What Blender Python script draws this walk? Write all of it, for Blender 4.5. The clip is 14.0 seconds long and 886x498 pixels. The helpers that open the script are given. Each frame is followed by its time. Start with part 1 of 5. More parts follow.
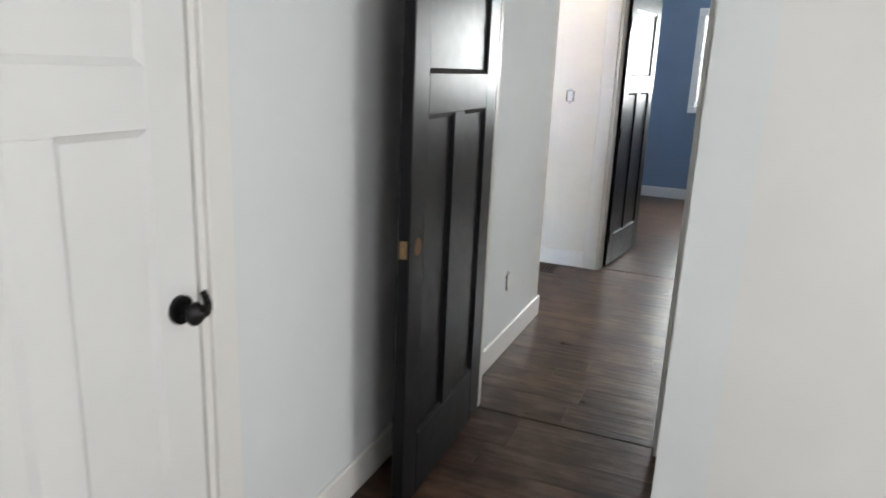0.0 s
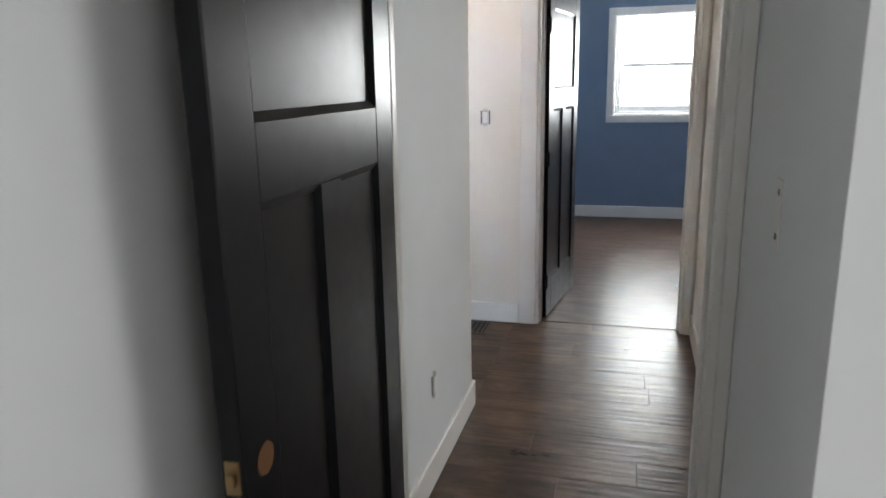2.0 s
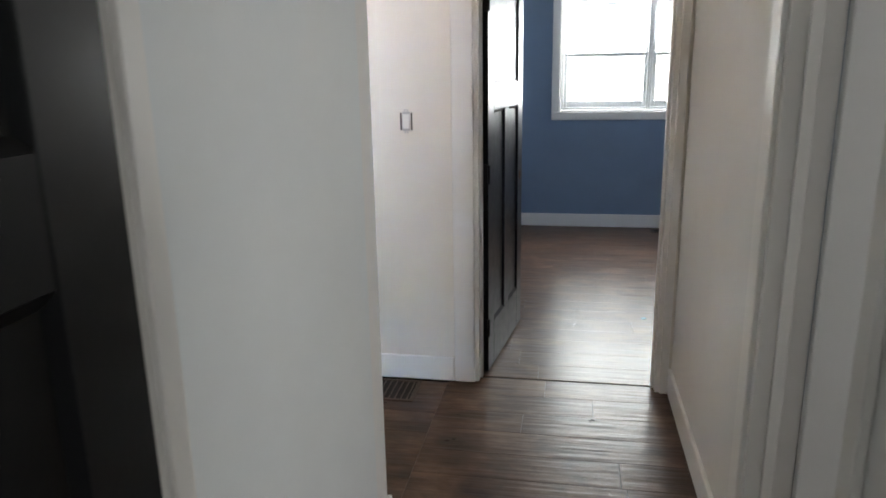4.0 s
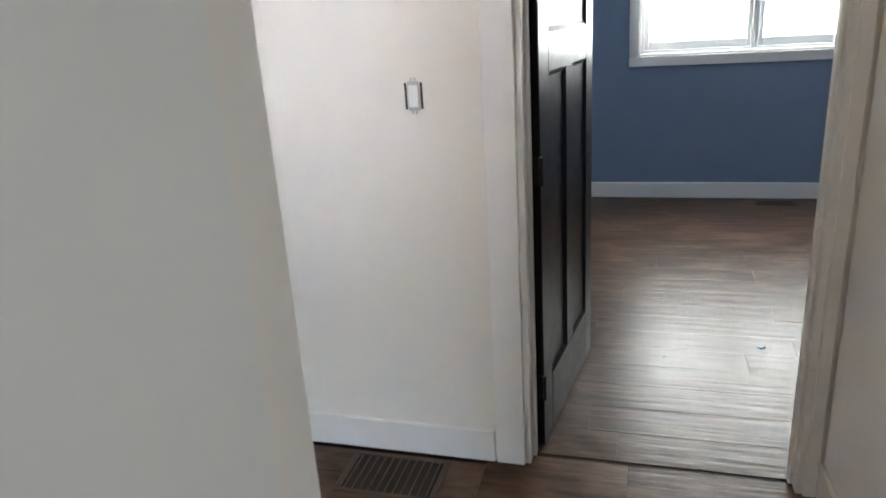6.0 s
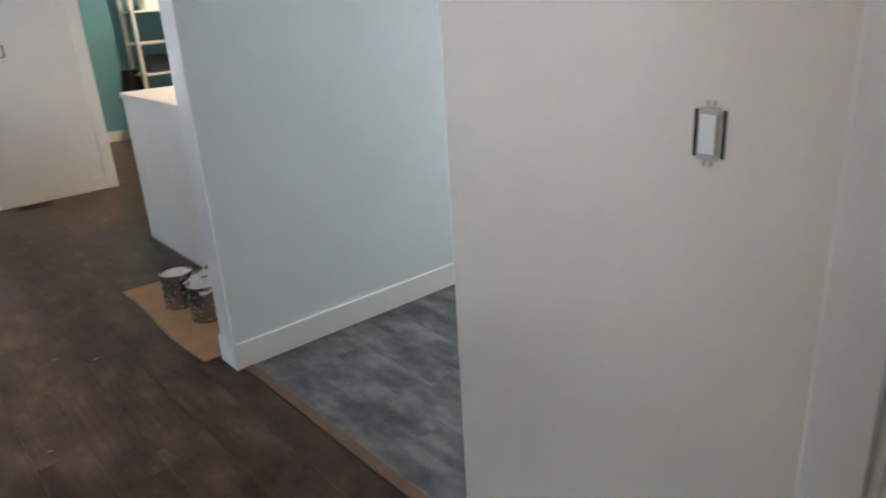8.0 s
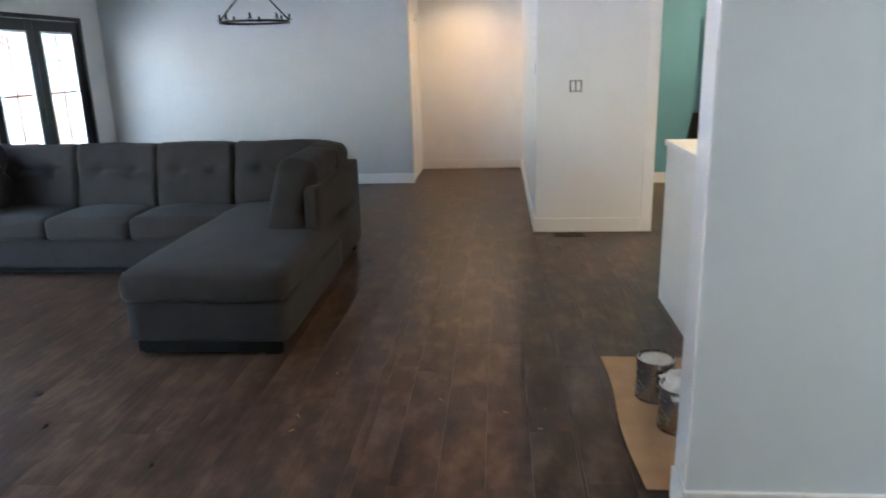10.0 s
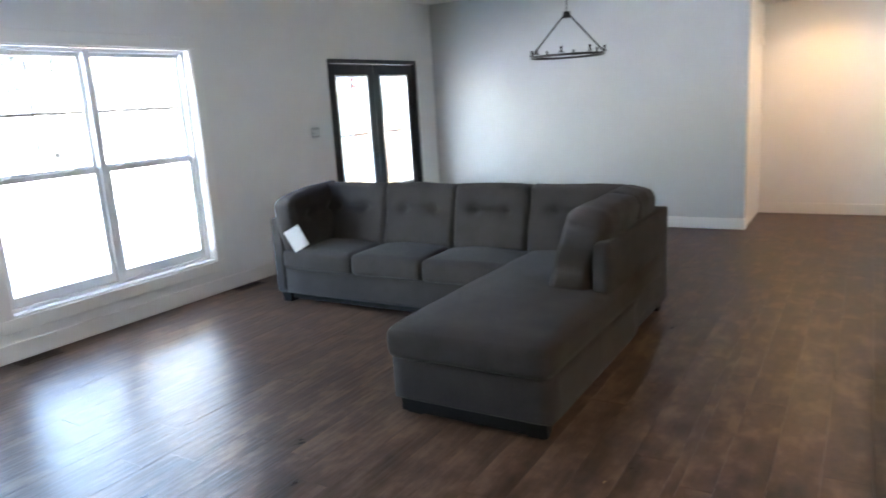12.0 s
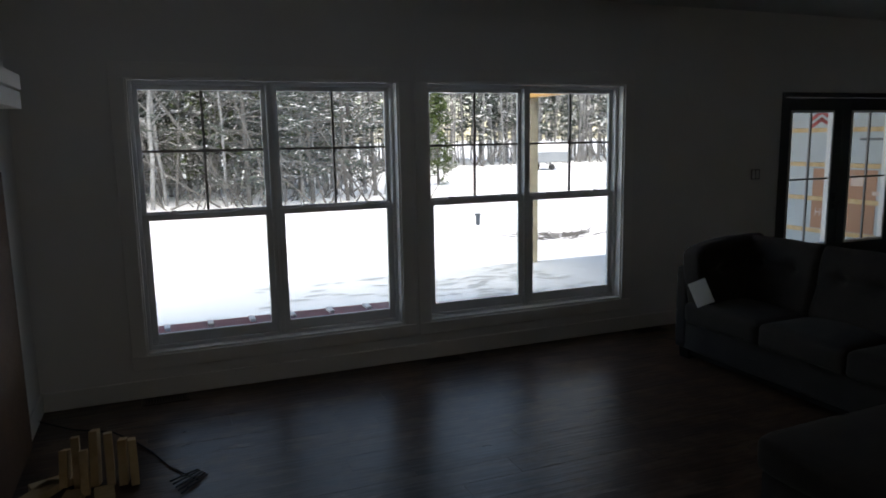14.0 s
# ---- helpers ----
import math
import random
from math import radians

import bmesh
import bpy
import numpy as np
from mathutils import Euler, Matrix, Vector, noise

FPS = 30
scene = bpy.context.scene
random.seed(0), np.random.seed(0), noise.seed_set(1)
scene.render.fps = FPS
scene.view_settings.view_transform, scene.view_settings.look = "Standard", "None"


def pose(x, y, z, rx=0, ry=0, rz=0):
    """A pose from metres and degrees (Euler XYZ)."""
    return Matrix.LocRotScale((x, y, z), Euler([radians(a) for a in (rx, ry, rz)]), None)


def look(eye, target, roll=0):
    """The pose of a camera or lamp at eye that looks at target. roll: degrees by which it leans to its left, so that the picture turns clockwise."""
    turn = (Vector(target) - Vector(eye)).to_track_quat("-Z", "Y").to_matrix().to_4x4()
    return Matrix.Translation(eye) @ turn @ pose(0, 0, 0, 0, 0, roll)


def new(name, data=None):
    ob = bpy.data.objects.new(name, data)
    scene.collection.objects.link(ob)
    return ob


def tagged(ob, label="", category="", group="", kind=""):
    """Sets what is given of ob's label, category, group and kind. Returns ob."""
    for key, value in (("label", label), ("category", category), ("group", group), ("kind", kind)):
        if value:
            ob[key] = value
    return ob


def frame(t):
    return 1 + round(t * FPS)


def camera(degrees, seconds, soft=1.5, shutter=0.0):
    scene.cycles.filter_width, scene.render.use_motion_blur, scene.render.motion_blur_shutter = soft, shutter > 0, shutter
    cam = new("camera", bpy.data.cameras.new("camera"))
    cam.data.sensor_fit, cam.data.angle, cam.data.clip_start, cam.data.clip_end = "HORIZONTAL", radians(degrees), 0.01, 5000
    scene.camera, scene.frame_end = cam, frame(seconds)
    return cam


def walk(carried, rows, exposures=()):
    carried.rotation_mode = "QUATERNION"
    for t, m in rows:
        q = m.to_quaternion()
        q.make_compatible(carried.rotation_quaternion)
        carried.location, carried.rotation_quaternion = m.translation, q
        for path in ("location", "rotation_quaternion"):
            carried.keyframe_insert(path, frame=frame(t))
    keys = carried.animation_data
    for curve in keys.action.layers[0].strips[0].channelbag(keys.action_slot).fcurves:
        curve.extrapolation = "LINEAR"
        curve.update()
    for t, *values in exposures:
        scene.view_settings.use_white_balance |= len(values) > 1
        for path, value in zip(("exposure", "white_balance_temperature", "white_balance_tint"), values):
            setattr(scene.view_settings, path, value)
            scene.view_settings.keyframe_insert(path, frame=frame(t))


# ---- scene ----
cam = camera(64.7, 14.0, soft=1.7, shutter=0.4)
PATH = [
    (0, (0.886, -5.18, 1.464), (0.144, -3.395, 0.953), 2.5),
    (0.5, (0.859, -4.92, 1.482), (0.198, -3.095, 1.001), 2.5),
    (1, (0.747, -4.679, 1.453), (0.186, -2.811, 1.009), 1.4),
    (1.5, (0.602, -4.431, 1.479), (0.177, -2.539, 0.991), 1.1),
    (2, (0.553, -4.168, 1.489), (0.038, -2.292, 1.024), -1.1),
    (2.5, (0.498, -3.941, 1.493), (0.087, -2.02, 1.117), 0.3),
    (4.8, (0.341, -2.715, 1.499), (0.063, -0.824, 0.911), -2.7),
    (5, (0.305, -2.59, 1.514), (0.081, -0.698, 0.906), -2.3),
    (5.5, (0.316, -2.296, 1.515), (-0.095, -0.44, 0.893), -3.3),
    (6, (0.36, -2.064, 1.509), (-0.179, -0.246, 0.872), -3.7),
    (6.5, (0.295, -1.799, 1.513), (-0.248, 0.013, 0.863), -3.5),
    (7, (0.335, -1.635, 1.522), (-0.406, 0.105, 0.87), -3.9),
    (7.5, (0.411, -1.360, 1.501), (-0.81, 0.132, 0.97), -3.0),
    (8, (0.277, -1.069, 1.527), (-1.169, 0.123, 0.828), -3.5),
    (8.5, (0.17, -0.93, 1.576), (-1.448, 0.027, 0.892), -2.9),
    (9, (0.006, -0.753, 1.521), (-1.833, -0.286, 0.889), -3.8),
    (9.2, (-0.069, -0.681, 1.5), (-1.95, -0.396, 0.884), -2.7),
    (11.3, (-0.793, -0.631, 1.572), (-2.662, -1.227, 1.182), -2.4),
    (11.5, (-0.847, -0.622, 1.578), (-2.681, -1.32, 1.193), -2.0),
    (12, (-1.022, -0.624, 1.555), (-2.687, -1.651, 1.14), -3.6),
    (12.5, (-1.2, -0.714, 1.528), (-2.731, -1.945, 1.153), -0.9),
    (13, (-1.372, -0.693, 1.515), (-2.572, -2.258, 1.184), -1.9),
    (13.5, (-1.461, -0.632, 1.661), (-2.323, -2.408, 1.341), -1.0),
    (14, (-1.497, -0.601, 1.686), (-2.237, -2.433, 1.374), -1.0),
]
EXPOSURES = [(0.0, 6.4, 6900, 12), (1.5, 6.2, 6900, 12), (2.0, 6.1, 6950, 13), (2.6, 5.75, 6950, 14), (4.8, 6.05, 7000, 12), (6.5, 6.05, 7100, 13), (7.3, 5.5, 7200, 14), (8.0, 5.25, 7100, 13), (9.1, 5.3, 7000, 12),
             (11.3, 5.9, 7050, 11), (12.6, 5.9, 8000, 16), (13.0, 5.4, 8250, 16), (13.3, 4.6, 8000, 14), (13.5, 3.75, 8150, 14), (13.7, 2.6, 8200, 13), (14.0, 1.75, 8200, 13)]
walk(cam, [(t, look(eye, target, roll)) for t, eye, target, roll in PATH], EXPOSURES)

# ---------------------------------------------------------------- light
world = bpy.data.worlds.new("overcast_sky")
scene.world = world
world.use_nodes = True
wn = world.node_tree.nodes
sky = wn.new("ShaderNodeTexSky")
sky.sky_type = "NISHITA"
sky.sun_disc = False
sky.sun_elevation = radians(66)
sky.sun_rotation = radians(18.4)
sky.air_density = 1.0
sky.dust_density = 1.0
world.node_tree.links.new(sky.outputs[0], wn["Background"].inputs[0])
wn["Background"].inputs[1].default_value = 0.15

sun = new("sun", bpy.data.lights.new("sun", "SUN"))
sun.data.energy = 1.2
sun.data.angle = radians(50)
sun.data.color = (1.0, 0.97, 0.93)
sun.matrix_world = look((2.5, 7.5, 17.8), (0, 0, 0))


def area_lamp(name, eye, target, sx, sy, watts, colour):
    ob = new(name, bpy.data.lights.new(name, "AREA"))
    ob.data.shape, ob.data.size, ob.data.size_y = "RECTANGLE", sx, sy
    ob.data.energy, ob.data.color = watts, colour
    ob.matrix_world = look(eye, target)
    return ob


DAY = (0.93, 0.97, 1.0)
WARM = (1.0, 0.64, 0.33)
SOFTWARM = (1.0, 0.83, 0.62)
area_lamp("daylight_blue_room", (1.14, 3.86, 1.61), (1.14, 0, 1.5), 1.6, 1.05, 2.35, (0.9, 0.96, 1.0))
area_lamp("daylight_nook", (-1.7, 3.715, 1.55), (-1.7, 0, 1.55), 1.1, 1.15, 1.0, DAY)
area_lamp("daylight_start_room", (2.95, -6.57, 1.5), (2.95, 0, 1.5), 1.25, 1.3, 0.45, (0.92, 0.965, 1.0))
area_lamp("daylight_start_room_east", (4.06, -4.25, 1.5), (0, -4.25, 1.5), 1.3, 1.3, 0.5, (0.92, 0.965, 1.0))
# unseen window, added for the cool daylight on the passage's west wall
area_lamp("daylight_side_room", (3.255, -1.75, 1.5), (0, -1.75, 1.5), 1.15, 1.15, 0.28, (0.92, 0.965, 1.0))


def pot_lamp(x, y, z, watts, colour):
    ob = new("pot_light_lamp", bpy.data.lights.new("pot_light_lamp", "AREA"))
    ob.data.shape, ob.data.size = "DISK", 0.11
    ob.data.energy, ob.data.color = watts, colour
    ob.data.spread = radians(140)
    ob.location = (x, y, z)


POTS = [(-9.5, -1.05, 2.392, 0.155, WARM), (-0.5, -0.6, 2.742, 0.035, (1.0, 0.72, 0.42)), (-3.7, 1.9, 2.742, 1.45, SOFTWARM), (-7.6, 1.6, 2.742, 0.8, SOFTWARM)]
for px, py, pz, pw, pc in POTS:
    pot_lamp(px, py, pz - 0.02, pw, pc)

# ---------------------------------------------------------------- materials
def material(name):
    m = bpy.data.materials.new(name)
    m.use_nodes = True
    nt = m.node_tree
    b = nt.nodes["Principled BSDF"]
    return m, nt, b


def tex(nt, kind, scale, detail=3.0, stretch=(1, 1, 1), rough=0.55, island=False):
    """A noise or wave texture on object coordinates, in metres."""
    co = nt.nodes.new("ShaderNodeTexCoord")
    mp = nt.nodes.new("ShaderNodeMapping")
    mp.inputs["Scale"].default_value = stretch
    nt.links.new(co.outputs["Object"], mp.inputs["Vector"])
    t = nt.nodes.new(kind)
    t.inputs["Scale"].default_value = scale
    if kind == "ShaderNodeTexNoise":
        t.inputs["Detail"].default_value = detail
        t.inputs["Roughness"].default_value = rough
    nt.links.new(mp.outputs[0], t.inputs["Vector"])
    return t, mp


def ramp(nt, src, stops):
    r = nt.nodes.new("ShaderNodeValToRGB")
    while len(r.color_ramp.elements) < len(stops):
        r.color_ramp.elements.new(0.5)
    for e, (p, c) in zip(r.color_ramp.elements, stops):
        e.position, e.color = p, (*c, 1)
    nt.links.new(src, r.inputs[0])
    return r


def bump(nt, b, src, strength, distance):
    n = nt.nodes.new("ShaderNodeBump")
    n.inputs["Strength"].default_value = strength
    n.inputs["Distance"].default_value = distance
    nt.links.new(src, n.inputs["Height"])
    nt.links.new(n.outputs[0], b.inputs["Normal"])
    return n


def plain(name, colour, rough=0.5, metal=0.0, vary=0.06, scale=3.0, grain=0.0, grain_scale=250.0, rough_vary=0.08, spec=0.5):
    m, nt, b = material(name)
    b.inputs["Metallic"].default_value = metal
    b.inputs["Specular IOR Level"].default_value = spec
    t, _ = tex(nt, "ShaderNodeTexNoise", scale, 5)
    lo = tuple(max(0, c * (1 - vary)) for c in colour)
    hi = tuple(min(1, c * (1 + vary)) for c in colour)
    r = ramp(nt, t.outputs[0], [(0.3, lo), (0.7, hi)])
    nt.links.new(r.outputs[0], b.inputs["Base Color"])
    mr = nt.nodes.new("ShaderNodeMapRange")
    mr.inputs[3].default_value, mr.inputs[4].default_value = max(0.02, rough - rough_vary), min(1, rough + rough_vary)
    t2, _ = tex(nt, "ShaderNodeTexNoise", scale * 6, 3)
    nt.links.new(t2.outputs[0], mr.inputs[0])
    nt.links.new(mr.outputs[0], b.inputs["Roughness"])
    if grain:
        t3, _ = tex(nt, "ShaderNodeTexNoise", grain_scale, 3)
        bump(nt, b, t3.outputs[0], grain, 0.002)
    return m


WHITE = plain("wall_paint_white", (0.80, 0.795, 0.78), 0.78, vary=0.02, grain=0.12, grain_scale=160, spec=0.15)
# switch wall white, with the lamps' warm light put into the colour
LAMPLITWHITE = plain("wall_paint_lamplit_white", (0.80, 0.765, 0.70), 0.78, vary=0.02, grain=0.12, grain_scale=160, spec=0.15)
PALE = plain("wall_paint_pale_grey_blue", (0.72, 0.775, 0.80), 0.6, vary=0.02, grain=0.12, grain_scale=160)
STARTPAINT = plain("wall_paint_cool_white", (0.765, 0.80, 0.81), 0.78, vary=0.02, grain=0.12, grain_scale=160, spec=0.15)
# west wall colour, greyed to hold back the strong window light there
TONEDPAINT = plain("wall_paint_toned_down", (0.54, 0.555, 0.555), 0.8, vary=0.02, grain=0.12, grain_scale=160, spec=0.15)
CEIL = plain("ceiling_paint", (0.78, 0.79, 0.79), 0.8, vary=0.02, grain=0.3, grain_scale=90)
TRIM = plain("trim_paint_white", (0.82, 0.81, 0.785), 0.38, vary=0.02)
BLUE = plain("wall_paint_slate_blue", (0.175, 0.25, 0.36), 0.45, vary=0.05, grain=0.12, grain_scale=160)
TEAL = plain("wall_paint_teal", (0.14, 0.35, 0.42), 0.5, vary=0.04, grain=0.1)
BLACKDOOR = plain("door_paint_black", (0.0055, 0.006, 0.007), 0.33, vary=0.12, grain=0.06, grain_scale=120, spec=0.18)
FRAMEBLACK = plain("door_frame_black", (0.02, 0.021, 0.024), 0.4, vary=0.1)
WHITEDOOR = plain("door_paint_white", (0.82, 0.825, 0.82), 0.35, vary=0.02)
BLACKMETAL = plain("black_metal", (0.015, 0.015, 0.016), 0.32, metal=0.6, vary=0.1)
BRASS = plain("brass", (0.28, 0.19, 0.10), 0.4, metal=1.0, vary=0.1)
STEEL = plain("tin_steel", (0.36, 0.355, 0.34), 0.27, metal=1.0, vary=0.1, scale=5, rough_vary=0.02)
DRIEDPAINT = plain("dried_white_paint", (0.72, 0.70, 0.66), 0.5, vary=0.15, scale=25)
PVC = plain("window_vinyl_white", (0.78, 0.79, 0.80), 0.35, vary=0.02)
GRILLE = plain("window_grille_grey", (0.20, 0.205, 0.21), 0.45)
PLASTIC = plain("white_plastic", (0.8, 0.8, 0.78), 0.35, vary=0.02)
DARKVENT = plain("vent_brown_metal", (0.045, 0.035, 0.028), 0.45, metal=0.3, vary=0.2)
VENTGREY = plain("vent_grey_metal", (0.035, 0.034, 0.033), 0.45, metal=0.3, vary=0.15)
CARDBOARD = plain("cardboard", (0.52, 0.30, 0.15), 0.85, vary=0.1, scale=8, grain=0.2, grain_scale=60)
BROWNPANEL = plain("brown_panel", (0.10, 0.042, 0.014), 0.6, vary=0.2, scale=6)
SNOW = plain("snow", (0.86, 0.88, 0.90), 0.8, vary=0.03, scale=0.6, grain=0.4, grain_scale=6)
SLAB = plain("snowy_concrete", (0.56, 0.62, 0.66), 0.7, vary=0.08, scale=1.6, grain=0.3, grain_scale=30)
REDMETAL = plain("red_painted_metal", (0.16, 0.014, 0.02), 0.4, vary=0.1)
WRAP = plain("house_wrap", (0.42, 0.49, 0.54), 0.5, vary=0.06, scale=2)
BROWNWRAP = plain("house_wrap_brown", (0.40, 0.20, 0.12), 0.5, vary=0.06, scale=2)
DARKLEAF = plain("needle_green", (0.055, 0.070, 0.060), 0.8, vary=0.4, scale=4)
SOFT_GREEN = plain("cedar_green", (0.07, 0.10, 0.03), 0.8, vary=0.4, scale=4)
BARK = plain("bark", (0.13, 0.125, 0.12), 0.9, vary=0.35, scale=7, grain=0.8, grain_scale=40)
PALEBARK = plain("pale_bark", (0.27, 0.27, 0.27), 0.9, vary=0.3, scale=7, grain=0.6, grain_scale=40)
BINPLASTIC = plain("dark_bin_plastic", (0.04, 0.055, 0.07), 0.5)
TRAILERGREY = plain("trailer_grey", (0.25, 0.27, 0.29), 0.5, vary=0.15, scale=3)
RUBBER = plain("black_rubber", (0.012, 0.012, 0.013), 0.6)
PRINT = plain("print_dark_red", (0.35, 0.05, 0.05), 0.5)
PRINTGREY = plain("print_grey", (0.10, 0.12, 0.14), 0.5)
PRINTPALE = plain("print_pale", (0.62, 0.5, 0.45), 0.5)
# peninsula white, its colour tinted by the warm light falling on it
QUARTZ = plain("counter_lamplit_white", (0.80, 0.755, 0.70), 0.4, vary=0.03, rough_vary=0.02)
CLOTHRAG = plain("white_rag", (0.8, 0.79, 0.76), 0.9, vary=0.05, scale=12, grain=0.5, grain_scale=300)
TRANSITION = plain("transition_strip_brown", (0.16, 0.09, 0.055), 0.4, vary=0.15, scale=8)


def floor_material(name, dark, mid, light, rough, ripple, stain):
    """Hand-scraped boards: long grain, cloudy stain, shallow cross ripples; each board takes its own tone."""
    m, nt, b = material(name)
    L = nt.links.new
    info = nt.nodes.new("ShaderNodeObjectInfo")
    geo = nt.nodes.new("ShaderNodeNewGeometry")
    add = nt.nodes.new("ShaderNodeMath")
    L(info.outputs["Random"], add.inputs[0])
    L(geo.outputs["Random Per Island"], add.inputs[1])
    off = nt.nodes.new("ShaderNodeCombineXYZ")
    mul = nt.nodes.new("ShaderNodeMath")
    mul.operation = "MULTIPLY"
    mul.inputs[1].default_value = 37.0
    L(add.outputs[0], mul.inputs[0])
    L(mul.outputs[0], off.inputs[0])
    L(mul.outputs[0], off.inputs[2])
    g, mp = tex(nt, "ShaderNodeTexNoise", 5.0, 8, (1.0, 3.0, 1.0), 0.62)
    L(off.outputs[0], mp.inputs["Location"])
    cl, mp2 = tex(nt, "ShaderNodeTexNoise", 4.2, 5, (1.0, 1.6, 1.0), 0.6)
    L(off.outputs[0], mp2.inputs["Location"])
    mix = nt.nodes.new("ShaderNodeMath")
    mix.operation = "MULTIPLY_ADD"
    mix.inputs[1].default_value = stain
    L(cl.outputs[0], mix.inputs[0])
    sc = nt.nodes.new("ShaderNodeMath")
    sc.operation = "MULTIPLY_ADD"
    sc.inputs[1].default_value = 1.0 - stain
    L(g.outputs[0], sc.inputs[0])
    tone = nt.nodes.new("ShaderNodeMath")
    tone.operation = "MULTIPLY_ADD"
    tone.inputs[1].default_value = 0.03
    tone.inputs[2].default_value = -0.03
    L(add.outputs[0], tone.inputs[0])
    L(tone.outputs[0], sc.inputs[2])
    L(sc.outputs[0], mix.inputs[2])
    r = ramp(nt, mix.outputs[0], [(0.37, dark), (0.5, mid), (0.64, light)])
    L(r.outputs[0], b.inputs["Base Color"])
    # scraped ripples that run with the board
    w, mp3 = tex(nt, "ShaderNodeTexNoise", 9.0, 2, (0.3, 4.2, 1.0), 0.5)
    L(off.outputs[0], mp3.inputs["Location"])
    hsum = nt.nodes.new("ShaderNodeMath")
    hsum.operation = "MULTIPLY_ADD"
    hsum.inputs[1].default_value = 0.25
    L(g.outputs[0], hsum.inputs[0])
    L(w.outputs[0], hsum.inputs[2])
    bump(nt, b, hsum.outputs[0], ripple, 0.012)
    mr = nt.nodes.new("ShaderNodeMapRange")
    mr.inputs[3].default_value, mr.inputs[4].default_value = rough - 0.07, rough + 0.12
    L(cl.outputs[0], mr.inputs[0])
    L(mr.outputs[0], b.inputs["Roughness"])
    b.inputs["Specular IOR Level"].default_value = 0.22
    return m


PLANK = floor_material("dark_hardwood", (0.032, 0.0175, 0.0115), (0.066, 0.037, 0.024), (0.135, 0.082, 0.054), 0.29, 0.24, 0.78)
VINYL = floor_material("grey_vinyl_plank", (0.065, 0.068, 0.072), (0.13, 0.134, 0.138), (0.24, 0.244, 0.244), 0.45, 0.10, 0.85)
PINE = floor_material("pine_wood", (0.50, 0.34, 0.17), (0.62, 0.45, 0.25), (0.70, 0.54, 0.33), 0.55, 0.1, 0.3)
ORANGEWOOD = floor_material("orange_stained_wood", (0.48, 0.24, 0.07), (0.60, 0.32, 0.10), (0.68, 0.40, 0.15), 0.5, 0.1, 0.3)
POSTWOOD = plain("weathered_timber", (0.44, 0.41, 0.31), 0.7, vary=0.12, scale=9, grain=0.3, grain_scale=40)
GROUT = plain("floor_gap", (0.012, 0.009, 0.007), 0.8)


def fabric(name, colour):
    m, nt, b = material(name)
    t, _ = tex(nt, "ShaderNodeTexNoise", 420.0, 2)
    t2, _ = tex(nt, "ShaderNodeTexNoise", 6.0, 4)
    mixc = nt.nodes.new("ShaderNodeMath")
    mixc.operation = "MULTIPLY_ADD"
    mixc.inputs[1].default_value = 0.6
    nt.links.new(t.outputs[0], mixc.inputs[0])
    h = nt.nodes.new("ShaderNodeMath")
    h.operation = "MULTIPLY"
    h.inputs[1].default_value = 0.4
    nt.links.new(t2.outputs[0], h.inputs[0])
    nt.links.new(h.outputs[0], mixc.inputs[2])
    r = ramp(nt, mixc.outputs[0], [(0.3, tuple(c * 0.65 for c in colour)), (0.7, tuple(c * 1.4 for c in colour))])
    nt.links.new(r.outputs[0], b.inputs["Base Color"])
    b.inputs["Roughness"].default_value = 0.95
    b.inputs["Specular IOR Level"].default_value = 0.15
    b.inputs["Sheen Weight"].default_value = 0.06
    b.inputs["Sheen Roughness"].default_value = 0.5
    bump(nt, b, t.outputs[0], 0.6, 0.002)
    return m


SOFA = fabric("charcoal_woven_fabric", (0.033, 0.028, 0.0258))


def glass_pane(name):
    m = bpy.data.materials.new(name)
    m.use_nodes = True
    nt = m.node_tree
    out = nt.nodes["Material Output"]
    nt.nodes.remove(nt.nodes["Principled BSDF"])
    tr = nt.nodes.new("ShaderNodeBsdfTransparent")
    tr.inputs[0].default_value = (0.93, 0.95, 0.95, 1)
    gl = nt.nodes.new("ShaderNodeBsdfGlossy")
    gl.inputs["Roughness"].default_value = 0.02
    lw = nt.nodes.new("ShaderNodeLayerWeight")
    lw.inputs[0].default_value = 0.5
    pw = nt.nodes.new("ShaderNodeMath")
    pw.operation = "POWER"
    pw.inputs[1].default_value = 4.0
    nt.links.new(lw.outputs["Facing"], pw.inputs[0])
    fr = nt.nodes.new("ShaderNodeMath")
    fr.operation = "MULTIPLY_ADD"
    fr.inputs[1].default_value = 0.55
    fr.inputs[2].default_value = 0.025
    nt.links.new(pw.outputs[0], fr.inputs[0])
    mx = nt.nodes.new("ShaderNodeMixShader")
    nt.links.new(fr.outputs[0], mx.inputs[0])
    nt.links.new(tr.outputs[0], mx.inputs[1])
    nt.links.new(gl.outputs[0], mx.inputs[2])
    nt.links.new(mx.outputs[0], out.inputs[0])
    return m


GLASS = glass_pane("window_glass")


def emitter(name, colour, strength):
    m, nt, b = material(name)
    b.inputs["Base Color"].default_value = (*colour, 1)
    b.inputs["Emission Color"].default_value = (*colour, 1)
    b.inputs["Emission Strength"].default_value = strength
    return m


LAMPGLOW = emitter("lamp_glow", (1.0, 0.85, 0.65), 1.5)
BULBGLOW = emitter("bulb_glow", (1.0, 0.9, 0.75), 0.8)

# ---------------------------------------------------------------- mesh helpers
def link(name, bm, mat, parent=None, label=""):
    me = bpy.data.meshes.new(name)
    bm.to_mesh(me)
    bm.free()
    if mat:
        me.materials.append(mat)
    ob = new(name, me)
    if parent:
        ob.parent = parent
    if label:
        tagged(ob, label)
    return ob


part = link


